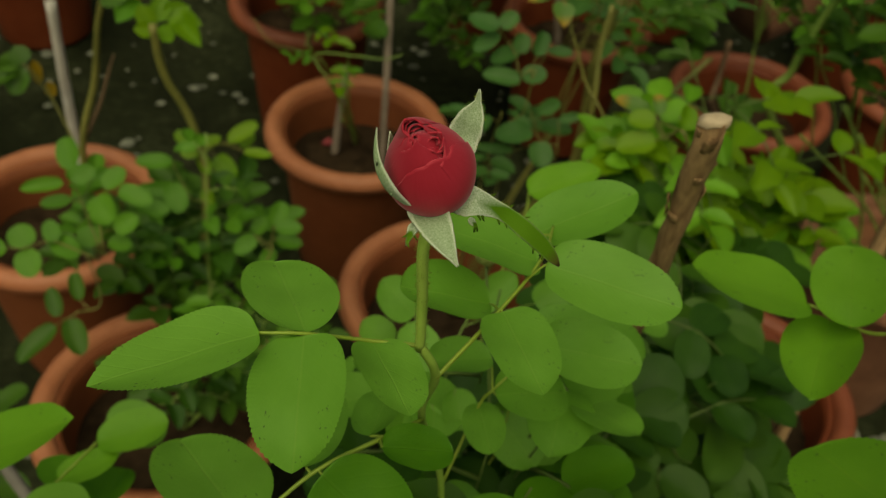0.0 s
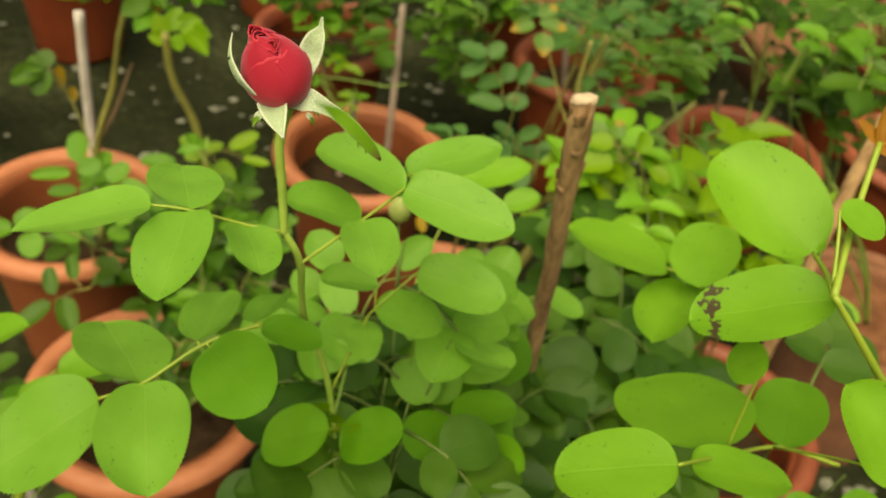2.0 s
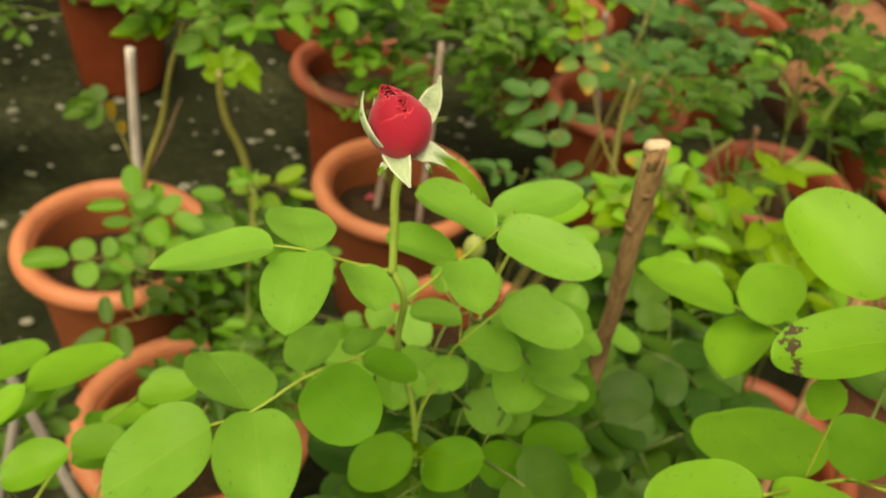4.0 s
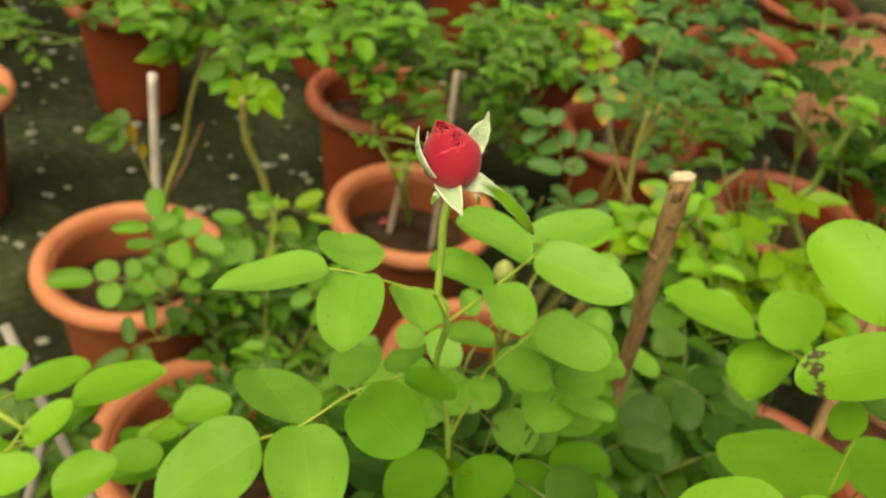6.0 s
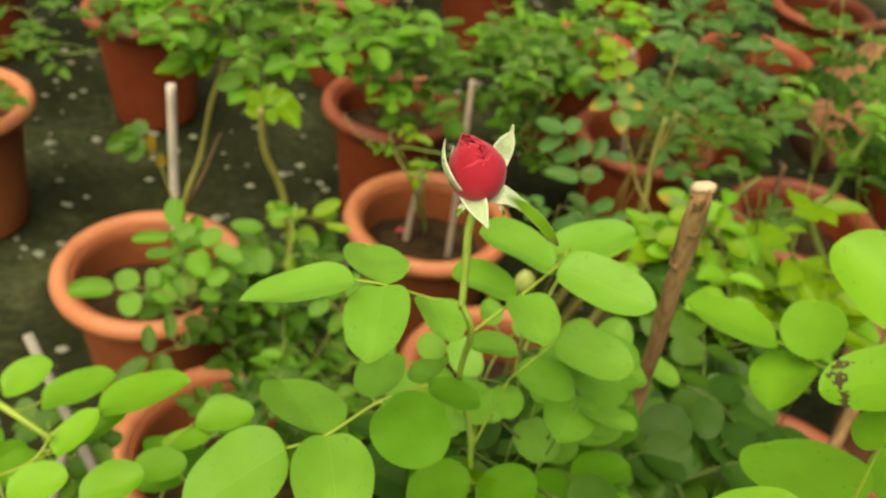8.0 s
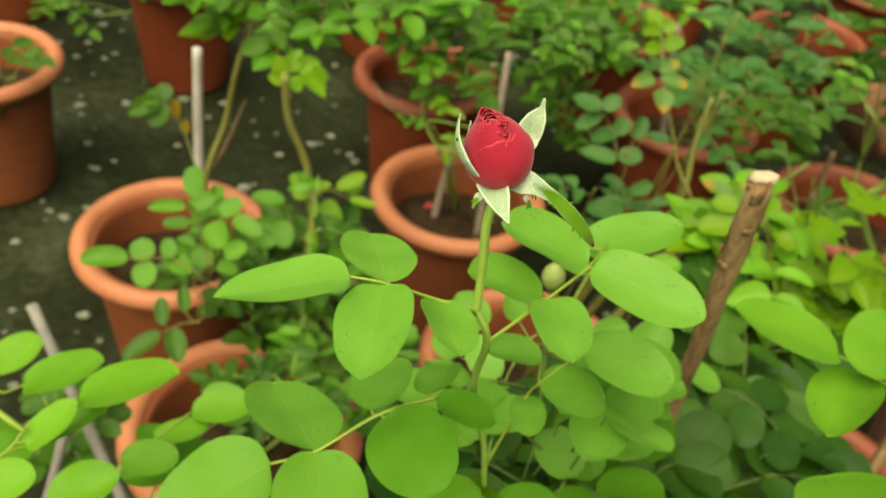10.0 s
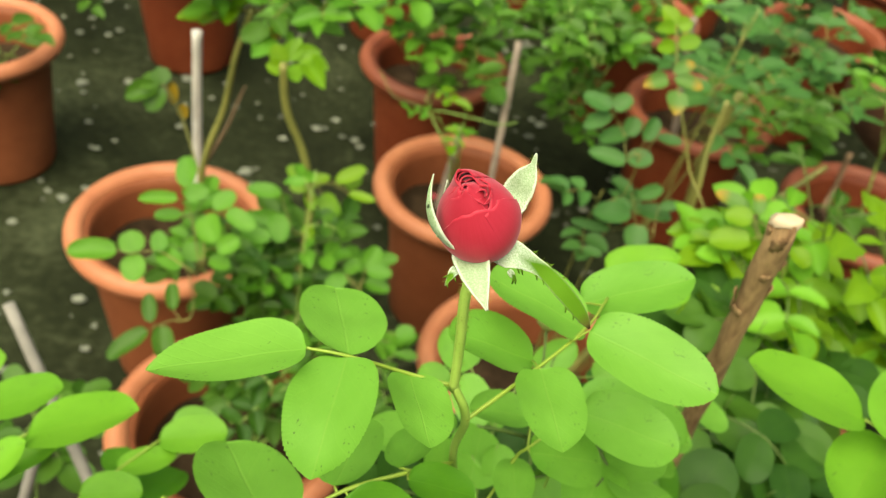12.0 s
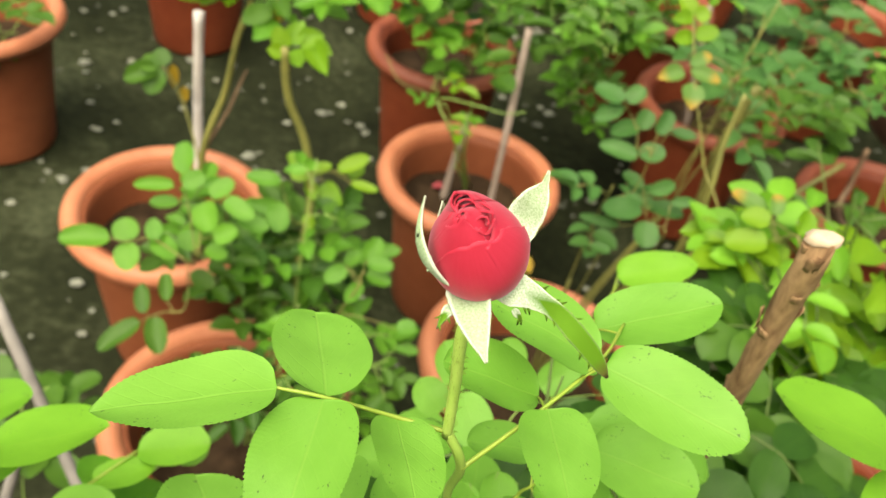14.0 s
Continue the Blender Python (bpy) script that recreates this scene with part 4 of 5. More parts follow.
compound(rose_right, [(0.1950, -1.3050, 1.0900), (0.1680, -1.3020, 1.0960), (0.1400, -1.3130, 1.1040), (0.1015, -1.3433, 1.1371)], [
    ((0.1350, -1.3144, 1.1093), (0.1171, -1.2673, 1.0935), 0.0590, (-0.05, 0.22, 0.97), 4),
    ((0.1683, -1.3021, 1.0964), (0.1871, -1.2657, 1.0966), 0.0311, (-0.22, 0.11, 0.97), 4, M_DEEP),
    ((0.1015, -1.3433, 1.1371), (0.0617, -1.3392, 1.1214), 0.0330, (-0.36, 0.05, 0.93), 6),
    ((0.1161, -1.3276, 1.1165), (0.1612, -1.3269, 1.1044), 0.0190, (0.26, -0.24, 0.94)),
    ((0.1745, -1.3525, 1.1484), (0.1510, -1.3328, 1.1725), 0.0280, (0.17, -0.68, 0.72)),
    ((0.1360, -1.3086, 1.1590), (0.1267, -1.3065, 1.1447), 0.0163, (-0.83, -0.26, 0.50)),
], M_NEAR, 0.0011, blunt=True)
compound(rose_left, [(-0.2900, -1.2400, 0.9700), (-0.2560, -1.2380, 0.9900), (-0.2450, -1.2200, 1.0000), (-0.2245, -1.2120, 1.0105)], [
    ((-0.2245, -1.2120, 1.0105), (-0.1745, -1.1996, 1.0257), 0.0396, (-0.33, 0.17, 0.93), 2),
    ((-0.2393, -1.2417, 1.0057), (-0.2195, -1.2218, 1.0198), 0.0217, (-0.40, -0.23, 0.89), 0),
    ((-0.2394, -1.2300, 0.9950), (-0.2080, -1.2060, 1.0080), 0.0190, (-0.20, -0.10, 0.97), 0),
], M_NEAR, 0.0011, blunt=True)
compound(rose_left, [(-0.3700, -1.1720, 0.9300), (-0.3356, -1.1300, 0.9067), (-0.3000, -1.1600, 0.9400), (-0.2765, -1.1739, 0.9667)], [
    ((-0.2765, -1.1739, 0.9667), (-0.2333, -1.1593, 0.9804), 0.0323, (-0.30, 0.00, 0.95), 0),
    ((-0.3356, -1.1136, 0.9067), (-0.3012, -1.1012, 0.9240), 0.0283, (-0.30, -0.38, 0.88), 0),
], M_NEAR, 0.0011, blunt=True)
compound(rose_left, [(-0.2400, -1.2200, 0.9000), (-0.2177, -1.1925, 0.9300), (-0.2064, -1.1692, 0.9255), (-0.1892, -1.1476, 0.9294)], [
    ((-0.1892, -1.1476, 0.9294), (-0.1513, -1.1388, 0.9351), 0.0260, (-0.12, -0.12, 0.99), 4),
    ((-0.2064, -1.1692, 0.9255), (-0.1768, -1.1544, 0.9285), 0.0223, (-0.16, 0.12, 0.98), 0),
    ((-0.2177, -1.1925, 0.9339), (-0.1859, -1.1849, 0.9334), 0.0232, (0.07, -0.22, 0.97), 4),
    ((-0.2476, -1.2780, 1.0186), (-0.2176, -1.2724, 1.0288), 0.0218, (-0.25, -0.33, 0.91)),
    ((-0.2109, -1.2793, 1.0206), (-0.1800, -1.2711, 1.0343), 0.0232, (-0.29, -0.37, 0.88)),
], M_NEAR, 0.0011, blunt=True)

# ---- background plants ----
def grow(rng, parent, line, mat, size, count, start, verts, faces, spread=1.0, lift=0.25, leaflets=5, mats=None, squash=0.70, kind=False):
    """Compound leaves up a cane: the leaf stalks join the cane's mesh, the leaflets are parts."""
    turn = rng.uniform(0, 6.3)
    n = len(line)
    for k in range(count):
        f = start + (1 - start) * (k + rng.uniform(0, 0.8)) / max(1, count)
        i = min(int(f * (n - 1)), n - 2)
        p = line[i]
        turn += 2.4 + rng.uniform(-0.5, 0.5)
        out = Vector((math.cos(turn), math.sin(turn), lift + rng.uniform(-0.25, 0.35))).normalized()
        ln = size * rng.uniform(1.5, 2.3) * spread
        tip = p + out * ln + Vector((0, 0, -0.25 * ln))
        mid = p + out * ln * 0.55 + Vector((0, 0, 0.04 * ln))
        tube_into(verts, faces, spline([p, mid, tip], 5), 0.0011, 0.0007, 4)
        side = out.cross(Vector((0, 0, 1))).normalized()
        lm = rng.choice(mats) if mats else mat
        spots = [(1.0, 0)] + [(q, s) for q in ((0.86, 0.50) if leaflets == 5 else (0.9, 0.62, 0.34)) for s in (-1, 1)]
        for q, s in spots:
            b = p.lerp(mid, q / 0.55) if q < 0.55 else mid.lerp(tip, (q - 0.55) / 0.45)
            sz = size * rng.uniform(0.75, 1.12) * (1.08 if s == 0 else 0.92)
            way = (out * (1 if s == 0 else 0.35) + side * s + Vector((rng.uniform(-0.2, 0.2), rng.uniform(-0.2, 0.2), rng.uniform(-0.40, 0.12)))).normalized()
            nrm = Vector((rng.uniform(-0.45, 0.45), rng.uniform(-0.6, 0.3), 1.0))
            me = rng.choice(blades(lm, kind))
            part("leaflet", me, parent, blade_pose(b, b + way * sz, sz * squash * rng.uniform(0.85, 1.15), nrm))


def bush(root, label, stem, clumps, seed, r=0.0032, fork=None):
    """A plant in a pot: canes rise from its root into each clump, and each carries leaves near its end."""
    rng = random.Random(seed)
    ob = thing("potted_plant", label, "plant", root, "plants in pots")
    o, a = Vector(root), Vector(fork or root)
    for c, radii, count, size, mats in clumps:
        mats = mats if isinstance(mats, list) else [mats]
        c = Vector(c)
        knee = Vector((a.x * 0.30 + c.x * 0.70, a.y * 0.30 + c.y * 0.70, a.z * 0.35 + c.z * 0.65 - radii[2] * 0.5))
        mid = Vector((a.x * 0.6 + knee.x * 0.4, a.y * 0.6 + knee.y * 0.4, (a.z + knee.z) / 2))
        trunk = spline([a, mid, knee], 14)
        verts, faces = [], []
        tube_into(verts, faces, trunk, r, r * 0.75, 7)
        twigs = max(1, round(count / (5 if r < 0.002 else 2.6)))
        for k in range(twigs):
            while True:
                q = Vector([rng.uniform(-1, 1) for _ in range(3)])
                if q.length < 1:
                    break
            b = Vector([c[n] + q[n] * radii[n] for n in range(3)])
            from_ = trunk[rng.randrange(9, 14)]
            line = spline([from_, from_.lerp(b, 0.5) + Vector((0, 0, 0.12 * (b - from_).length)), b], 10)
            tube_into(verts, faces, line, r * 0.5, r * 0.3, 5)
            leaves = count // twigs + (1 if k < count % twigs else 0)
            grow(rng, ob, line, None, size, leaves, 0.55, verts, faces, 0.85, 0.15, 5, mats, 0.80 if r < 0.002 else 0.60, "round" if r < 0.002 else False)
        me = mesh_of("cane", [tuple(Vector(v) - o) for v in verts], faces, stem)
        part_ob = new("cane", me)
        part_ob.parent = ob
    return ob


M_FRESH, M_SOFT = [M_LEAFY, M_LEAFY, M_MID], [M_LEAFY, M_MID]
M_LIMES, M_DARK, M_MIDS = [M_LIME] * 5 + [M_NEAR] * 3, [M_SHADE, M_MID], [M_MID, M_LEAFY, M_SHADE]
bush((-0.49, -0.25, 0.2), "low rose plant with mid-green leaves spilling over its pot", M_DIM, [
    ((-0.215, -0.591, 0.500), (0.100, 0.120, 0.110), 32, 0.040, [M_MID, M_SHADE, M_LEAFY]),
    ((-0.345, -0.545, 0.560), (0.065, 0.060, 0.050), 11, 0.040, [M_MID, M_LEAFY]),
    ((-0.220, -0.466, 0.520), (0.089, 0.103, 0.100), 9, 0.042, M_MID),
], 200)
bush((-0.27, -0.64, 0.2), "leafy plant with small fresh green leaves", M_STEM, [
    ((-0.186, -0.570, 0.660), (0.050, 0.058, 0.055), 2, 0.030, M_FRESH),
    ((-0.120, -0.608, 0.445), (0.065, 0.108, 0.115), 20, 0.035, M_FRESH),
    ((-0.212, -0.796, 0.538), (0.059, 0.059, 0.056), 12, 0.034, M_DARK),
], 201)
bush((-0.105, 0.48, 0.2), "bushy plant with broad soft green leaves over a red pot", M_STEM, [
    ((-0.140, 0.235, 0.529), (0.146, 0.154, 0.151), 24, 0.062, M_SOFT),
    ((-0.005, 0.113, 0.548), (0.058, 0.079, 0.078), 7, 0.055, M_SOFT),
    ((-0.087, -0.029, 0.521), (0.055, 0.064, 0.059), 1, 0.034, M_LIME),
], 202)
bush((0.0, 0.06, 0.2), "sparse seedling with thin stems in a pot", M_STEM, [
    ((-0.047, -0.104, 0.477), (0.043, 0.066, 0.065), 2, 0.03, M_FRESH),
    ((-0.041, -0.060, 0.503), (0.020, 0.033, 0.030), 1, 0.03, M_LIME),
], 203)
bush((0.15, -0.42, 0.2), "rose plant with blue-green leaves on olive stems", M_OLIVE, [
    ((0.150, -0.520, 0.740), (0.036, 0.075, 0.076), 3, 0.036, M_BLUE),
    ((0.309, -0.437, 0.901), (0.042, 0.053, 0.049), 6, 0.044, M_BLUE),
], 204)
bush((0.515, 0.45, 0.2), "rose plant with arching olive canes and green leaves", M_OLIVE, [
    ((0.598, -0.024, 0.596), (0.099, 0.109, 0.100), 9, 0.05, M_MID),
    ((0.432, -0.109, 0.642), (0.084, 0.097, 0.094), 12, 0.045, M_MID),
    ((0.561, 0.036, 0.660), (0.100, 0.100, 0.096), 12, 0.045, M_BLUE),
    ((0.528, 0.237, 0.681), (0.095, 0.115, 0.108), 10, 0.05, M_BLUE),
], 205)
bush((0.575, -0.64, 0.2), "young rose plant with vivid yellow-green leaves", M_DIM, [
    ((0.287, -0.771, 0.859), (0.080, 0.081, 0.077), 32, 0.045, M_LIMES),
    ((0.258, -0.830, 0.829), (0.065, 0.069, 0.065), 14, 0.045, M_LIMES),
    ((0.385, -0.780, 0.815), (0.060, 0.066, 0.045), 12, 0.045, M_LIMES),
    ((0.466, -0.419, 0.744), (0.053, 0.055, 0.051), 3, 0.042, M_MID),
], 206)
bush((0.24, -0.82, 0.2), "dense rose bush with dark green leaves, shade in their colour", M_DIM, [
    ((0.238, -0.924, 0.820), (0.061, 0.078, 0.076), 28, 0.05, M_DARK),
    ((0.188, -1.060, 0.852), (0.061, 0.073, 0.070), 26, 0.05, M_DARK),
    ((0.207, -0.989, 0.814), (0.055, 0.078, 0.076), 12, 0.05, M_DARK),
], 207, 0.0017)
bush((0.98, -0.36, 0.25), "rose plant with long green canes and light leaves", M_STEM, [
    ((0.485, -0.453, 0.848), (0.047, 0.059, 0.052), 4, 0.046, M_MID),
    ((0.653, -0.485, 0.772), (0.047, 0.071, 0.068), 5, 0.045, M_MID),
    ((0.557, -0.533, 0.933), (0.048, 0.082, 0.074), 6, 0.05, M_MID),
    ((0.620, -0.355, 0.906), (0.024, 0.113, 0.113), 6, 0.05, M_SOFT),
], 208)
bush((0.0, -1.13, 0.2), "lower leafy canes of the rose in deep green, shade-toned leaf", M_DIM, [
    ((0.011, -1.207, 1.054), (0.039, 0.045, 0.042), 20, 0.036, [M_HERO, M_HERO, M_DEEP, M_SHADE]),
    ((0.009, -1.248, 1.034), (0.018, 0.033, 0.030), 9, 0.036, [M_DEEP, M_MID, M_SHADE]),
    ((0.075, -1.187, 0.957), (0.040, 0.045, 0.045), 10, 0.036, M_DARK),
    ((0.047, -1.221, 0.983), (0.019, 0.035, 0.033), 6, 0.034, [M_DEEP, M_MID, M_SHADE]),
], 209, 0.0017)
bush((-0.44, -1.13, 0.2), "low canes with light green leaves", M_STEM, [
    ((-0.287, -1.215, 0.916), (0.018, 0.037, 0.032), 1, 0.034, M_DEEP),
    ((-0.159, -1.217, 0.970), (0.033, 0.028, 0.024), 2, 0.034, M_DEEP),
    ((-0.415, -0.854, 0.603), (0.053, 0.061, 0.059), 6, 0.034, M_MID),
], 210, 0.0017)
bush((0.34, -1.08, 0.2), "rose canes with broad lime green leaves", M_DIM, [
    ((0.208, -1.237, 1.034), (0.029, 0.042, 0.039), 2, 0.036, [M_DEEP, M_MID]),
    ((0.221, -1.281, 1.060), (0.021, 0.033, 0.031), 1, 0.036, [M_DEEP]),
], 211, 0.0017)
bush((-1.11, 0.26, 0.2), "small leafy plant in a pot", M_STEM, [
    ((-1.006, 0.204, 0.323), (0.048, 0.065, 0.064), 5, 0.06, M_MID),
], 212)
bush((-0.83, 0.87, 0.2), "leafy green plant in a dark red pot", M_STEM, [
    ((-0.765, 0.666, 0.370), (0.147, 0.105, 0.096), 11, 0.055, M_MID),
    ((-1.206, 0.863, 0.171), (0.081, 0.139, 0.138), 8, 0.055, M_MID),
], 213)
bush((0.42, 0.93, 0.2), "bushy green rose plant in a nursery pot", M_STEM, [
    ((0.143, 0.509, 0.421), (0.141, 0.196, 0.197), 36, 0.052, [M_MID, M_LEAFY, M_MID]),
    ((0.435, 0.639, 0.535), (0.115, 0.120, 0.108), 8, 0.05, M_LIMES),
    ((0.215, 0.330, 0.330), (0.090, 0.120, 0.100), 14, 0.040, [M_MID, M_LEAFY]),
    ((0.344, 0.441, 0.516), (0.094, 0.116, 0.109), 14, 0.048, M_MIDS),
    ((0.150, 0.090, 0.580), (0.075, 0.110, 0.090), 30, 0.046, [M_MID, M_LEAFY]),
], 214)
bush((0.98, 1.02, 0.2), "rose plant with blue-green leaves", M_STEM, [
    ((0.808, 0.814, 0.472), (0.172, 0.158, 0.148), 20, 0.055, M_BLUE),
], 215)
bush((0.865, 0.14, 0.2), "rose plant with mid-green leaves and old blooms", M_STEM, [
    ((0.842, 0.198, 0.660), (0.119, 0.161, 0.152), 26, 0.05, M_MIDS),
], 216)
for root, mats, seed in [((-0.30, 1.22, 0.2), M_SOFT, 71), ((0.15, 1.55, 0.2), M_MIDS, 72), ((0.72, 1.62, 0.2), M_MIDS, 73), ((1.45, 0.75, 0.2), M_MIDS, 74), ((1.35, 1.5, 0.2), M_MID, 75),
                         ((-1.0, 1.75, 0.2), M_MID, 76), ((0.45, 2.25, 0.2), M_MIDS, 77), ((1.15, 2.1, 0.2), M_MID, 78), ((-0.35, 2.0, 0.2), M_SOFT, 79), ((1.9, 1.3, 0.2), M_MID, 80)]:
    x, y, z = root
    bush(root, "bushy green rose plant farther back", M_STEM, [((x, y - 0.08, 0.62), (0.26, 0.24, 0.17), 34, 0.058, mats)], seed)


# single canes and odd leaves that stand out
tall = bush((-0.45, -0.21, 0.20), "brown-stemmed plant with broad soft green leaves and a few yellowed ones", M_OLIVE, [((-0.426, -0.223, 0.777), (0.098, 0.090, 0.084), 14, 0.044, [M_MID, M_LEAFY, M_LEAFY]), ((-0.344, -0.238, 0.765), (0.050, 0.065, 0.062), 12, 0.046, [M_LEAFY, M_LEAFY, M_LIME]), ((-0.264, -0.242, 0.801), (0.085, 0.090, 0.084), 14, 0.046, [M_MID, M_LEAFY, M_LEAFY])], 91, 0.003, (-0.361, -0.256, 0.735))
own_line(tall, "cane", [(-0.45, -0.25, 0.22), (-0.444, -0.272, 0.432), (-0.408, -0.257, 0.557), (-0.386, -0.261, 0.66), (-0.361, -0.256, 0.74)], 0.006, 0.0045, M_OLIVE, 24, 9, "brown to olive cane", 0.05)
own_line(tall, "cane", [(-0.440, -0.270, 0.45), (-0.405, -0.26, 0.52), (-0.385, -0.255, 0.575), (-0.375, -0.25, 0.60)], 0.0035, 0.0015, M_BROWN, 12, 7)
own_line(tall, "cane", [(-0.444, -0.272, 0.40), (-0.49, -0.22, 0.50), (-0.535, -0.19, 0.545), (-0.56, -0.185, 0.54)], 0.002, 0.0012, M_OLIVE, 12, 7)
for b, t, w in [((-0.513, -0.247, 0.574), (-0.546, -0.244, 0.574), 0.032), ((-0.512, -0.248, 0.571), (-0.567, -0.262, 0.549), 0.035), ((-0.507, -0.250, 0.571), (-0.527, -0.273, 0.538), 0.035), ((-0.505, -0.245, 0.576), (-0.522, -0.229, 0.595), 0.03)]:
    leaflet(tall, b, t, w, (0.1, -0.6, 0.8), M_MID, False)
for b, t in [((-0.516, -0.181, 0.54), (-0.512, -0.19, 0.50)), ((-0.505, -0.165, 0.49), (-0.503, -0.175, 0.465)), ((-0.312, -0.309, 0.742), (-0.312, -0.329, 0.733)), ((0.10, -0.35, 0.42), (0.11, -0.37, 0.40))]:
    leaflet(tall, b, t, 0.018, (0.1, -0.6, 0.8), M_YELLOW, False)
olive = bush((-0.28, -0.62, 0.20), "olive-stemmed plant topped by one lobed yellow-green leaf", M_OLIVE, [], 92)
own_line(olive, "cane", [(-0.27, -0.60, 0.22), (-0.225, -0.50, 0.52), (-0.233, -0.473, 0.633), (-0.261, -0.476, 0.72), (-0.266, -0.481, 0.79)], 0.006, 0.005, M_OLIVE, 26, 9, "knobbly olive cane", 0.06)
for b, t, w in [((-0.271, -0.458, 0.767), (-0.292, -0.463, 0.774), 0.02), ((-0.272, -0.455, 0.770), (-0.285, -0.446, 0.797), 0.024), ((-0.267, -0.450, 0.777), (-0.254, -0.431, 0.803), 0.026), ((-0.257, -0.448, 0.781), (-0.226, -0.441, 0.793), 0.028), ((-0.244, -0.449, 0.781), (-0.211, -0.463, 0.782), 0.026), ((-0.241, -0.450, 0.780), (-0.210, -0.496, 0.773), 0.028), ((-0.261, -0.453, 0.774), (-0.246, -0.483, 0.769), 0.022)]:
    leaflet(olive, b, t, w, (0.05, -0.7, 0.7), M_LIME, False)
stout = bush((0.16, -0.43, 0.20), "thick olive rose cane rising from a pot", M_OLIVE, [], 98)
own_line(stout, "cane", [(0.16, -0.43, 0.22), (0.225, -0.50, 0.52), (0.258, -0.551, 0.65), (0.257, -0.564, 0.753), (0.255, -0.547, 0.815), (0.260, -0.535, 0.872)], 0.0060, 0.0026, M_OLIVE, 30, 10, "thick olive cane", 0.05)
own_line(stout, "cane", [(0.250, -0.545, 0.625), (0.285, -0.575, 0.672), (0.325, -0.590, 0.715)], 0.0042, 0.003, M_OLIVE, 12, 8)
shoot = bush((0.19, -0.46, 0.20), "shoot with yellow-edged leaves", M_OLIVE, [], 95)
own_line(shoot, "cane", [(0.19, -0.46, 0.22), (0.264, -0.617, 0.696), (0.228, -0.590, 0.809), (0.201, -0.570, 0.873), (0.191, -0.540, 0.903), (0.186, -0.493, 0.931)], 0.0017, 0.0010, M_OLIVE, 26, 8)
for b, t, w in [((0.182, -0.551, 0.895), (0.154, -0.563, 0.887), 0.020), ((0.188, -0.551, 0.897), (0.222, -0.555, 0.892), 0.018), ((0.193, -0.558, 0.887), (0.195, -0.583, 0.868), 0.025), ((0.186, -0.548, 0.902), (0.209, -0.534, 0.911), 0.016)]:
    leaflet(shoot, b, t, w, (0.05, -0.6, 0.8), M_EDGE, False)
for b, t, w in [((0.186, -0.493, 0.930), (0.161, -0.506, 0.928), 0.018), ((0.186, -0.493, 0.931), (0.167, -0.479, 0.947), 0.022), ((0.188, -0.493, 0.931), (0.204, -0.490, 0.937), 0.02), ((0.191, -0.504, 0.916), (0.215, -0.511, 0.926), 0.02), ((0.190, -0.506, 0.914), (0.167, -0.519, 0.912), 0.018)]:
    leaflet(shoot, b, t, w, (0.05, -0.7, 0.7), M_LIME, False)
trail = bush((0.0, 0.08, 0.20), "thin trailing shoots bent over a pot", M_STEM, [], 97)
own_line(trail, "cane", [(0.0, 0.08, 0.20), (-0.044, -0.076, 0.424), (-0.084, -0.051, 0.482), (-0.014, -0.085, 0.506), (0.036, -0.105, 0.514), (0.068, -0.108, 0.527)], 0.0022, 0.001, M_STEM, 30, 6)
own_line(trail, "cane", [(0.01, 0.08, 0.20), (-0.050, -0.072, 0.428), (-0.097, -0.032, 0.473), (-0.158, -0.021, 0.485), (-0.194, 0.026, 0.507)], 0.0022, 0.001, M_OLIVE, 30, 6)
# leaves that stand out singly on the plants behind
pot_leaves = bush((-0.49, -0.26, 0.20), "young rose plant with rounded fresh leaves in a wide pot", M_OLIVE, [], 96)
compound(pot_leaves, [(-0.48, -0.27, 0.21), (-0.329, -0.658, 0.578), (-0.377, -0.652, 0.602), (-0.406, -0.664, 0.603), (-0.424, -0.668, 0.608)], [
    ((-0.424, -0.669, 0.609), (-0.477, -0.686, 0.611), 0.029, (0.17, -0.40, 0.90), 3),
    ((-0.405, -0.664, 0.605), (-0.414, -0.645, 0.623), 0.032, (0.04, -0.66, 0.75), 1),
    ((-0.408, -0.662, 0.599), (-0.395, -0.692, 0.584), 0.031, (-0.03, -0.46, 0.89), 4),
    ((-0.375, -0.656, 0.606), (-0.384, -0.633, 0.619), 0.021, (0.04, -0.48, 0.88), 0),
    ((-0.380, -0.645, 0.599), (-0.345, -0.671, 0.598), 0.027, (-0.22, -0.33, 0.92), 4),
], M_LEAFY, 0.0012, "", M_OLIVE)
compound(pot_leaves, [(-0.48, -0.27, 0.21), (-0.338, -0.626, 0.555), (-0.352, -0.595, 0.593), (-0.367, -0.570, 0.627)], [
    ((-0.371, -0.594, 0.643), (-0.415, -0.609, 0.645), 0.018, (0.19, -0.52, 0.83), 1),
    ((-0.366, -0.569, 0.642), (-0.379, -0.528, 0.659), 0.028, (-0.16, -0.43, 0.89), 4),
    ((-0.364, -0.585, 0.641), (-0.338, -0.572, 0.648), 0.024, (0.16, -0.67, 0.73), 0),
    ((-0.368, -0.589, 0.612), (-0.403, -0.595, 0.609), 0.018, (0.01, -0.47, 0.88), 4),
    ((-0.349, -0.608, 0.588), (-0.344, -0.628, 0.570), 0.030, (0.06, -0.66, 0.75), 3),
], M_LEAFY, 0.0012, "", M_OLIVE)
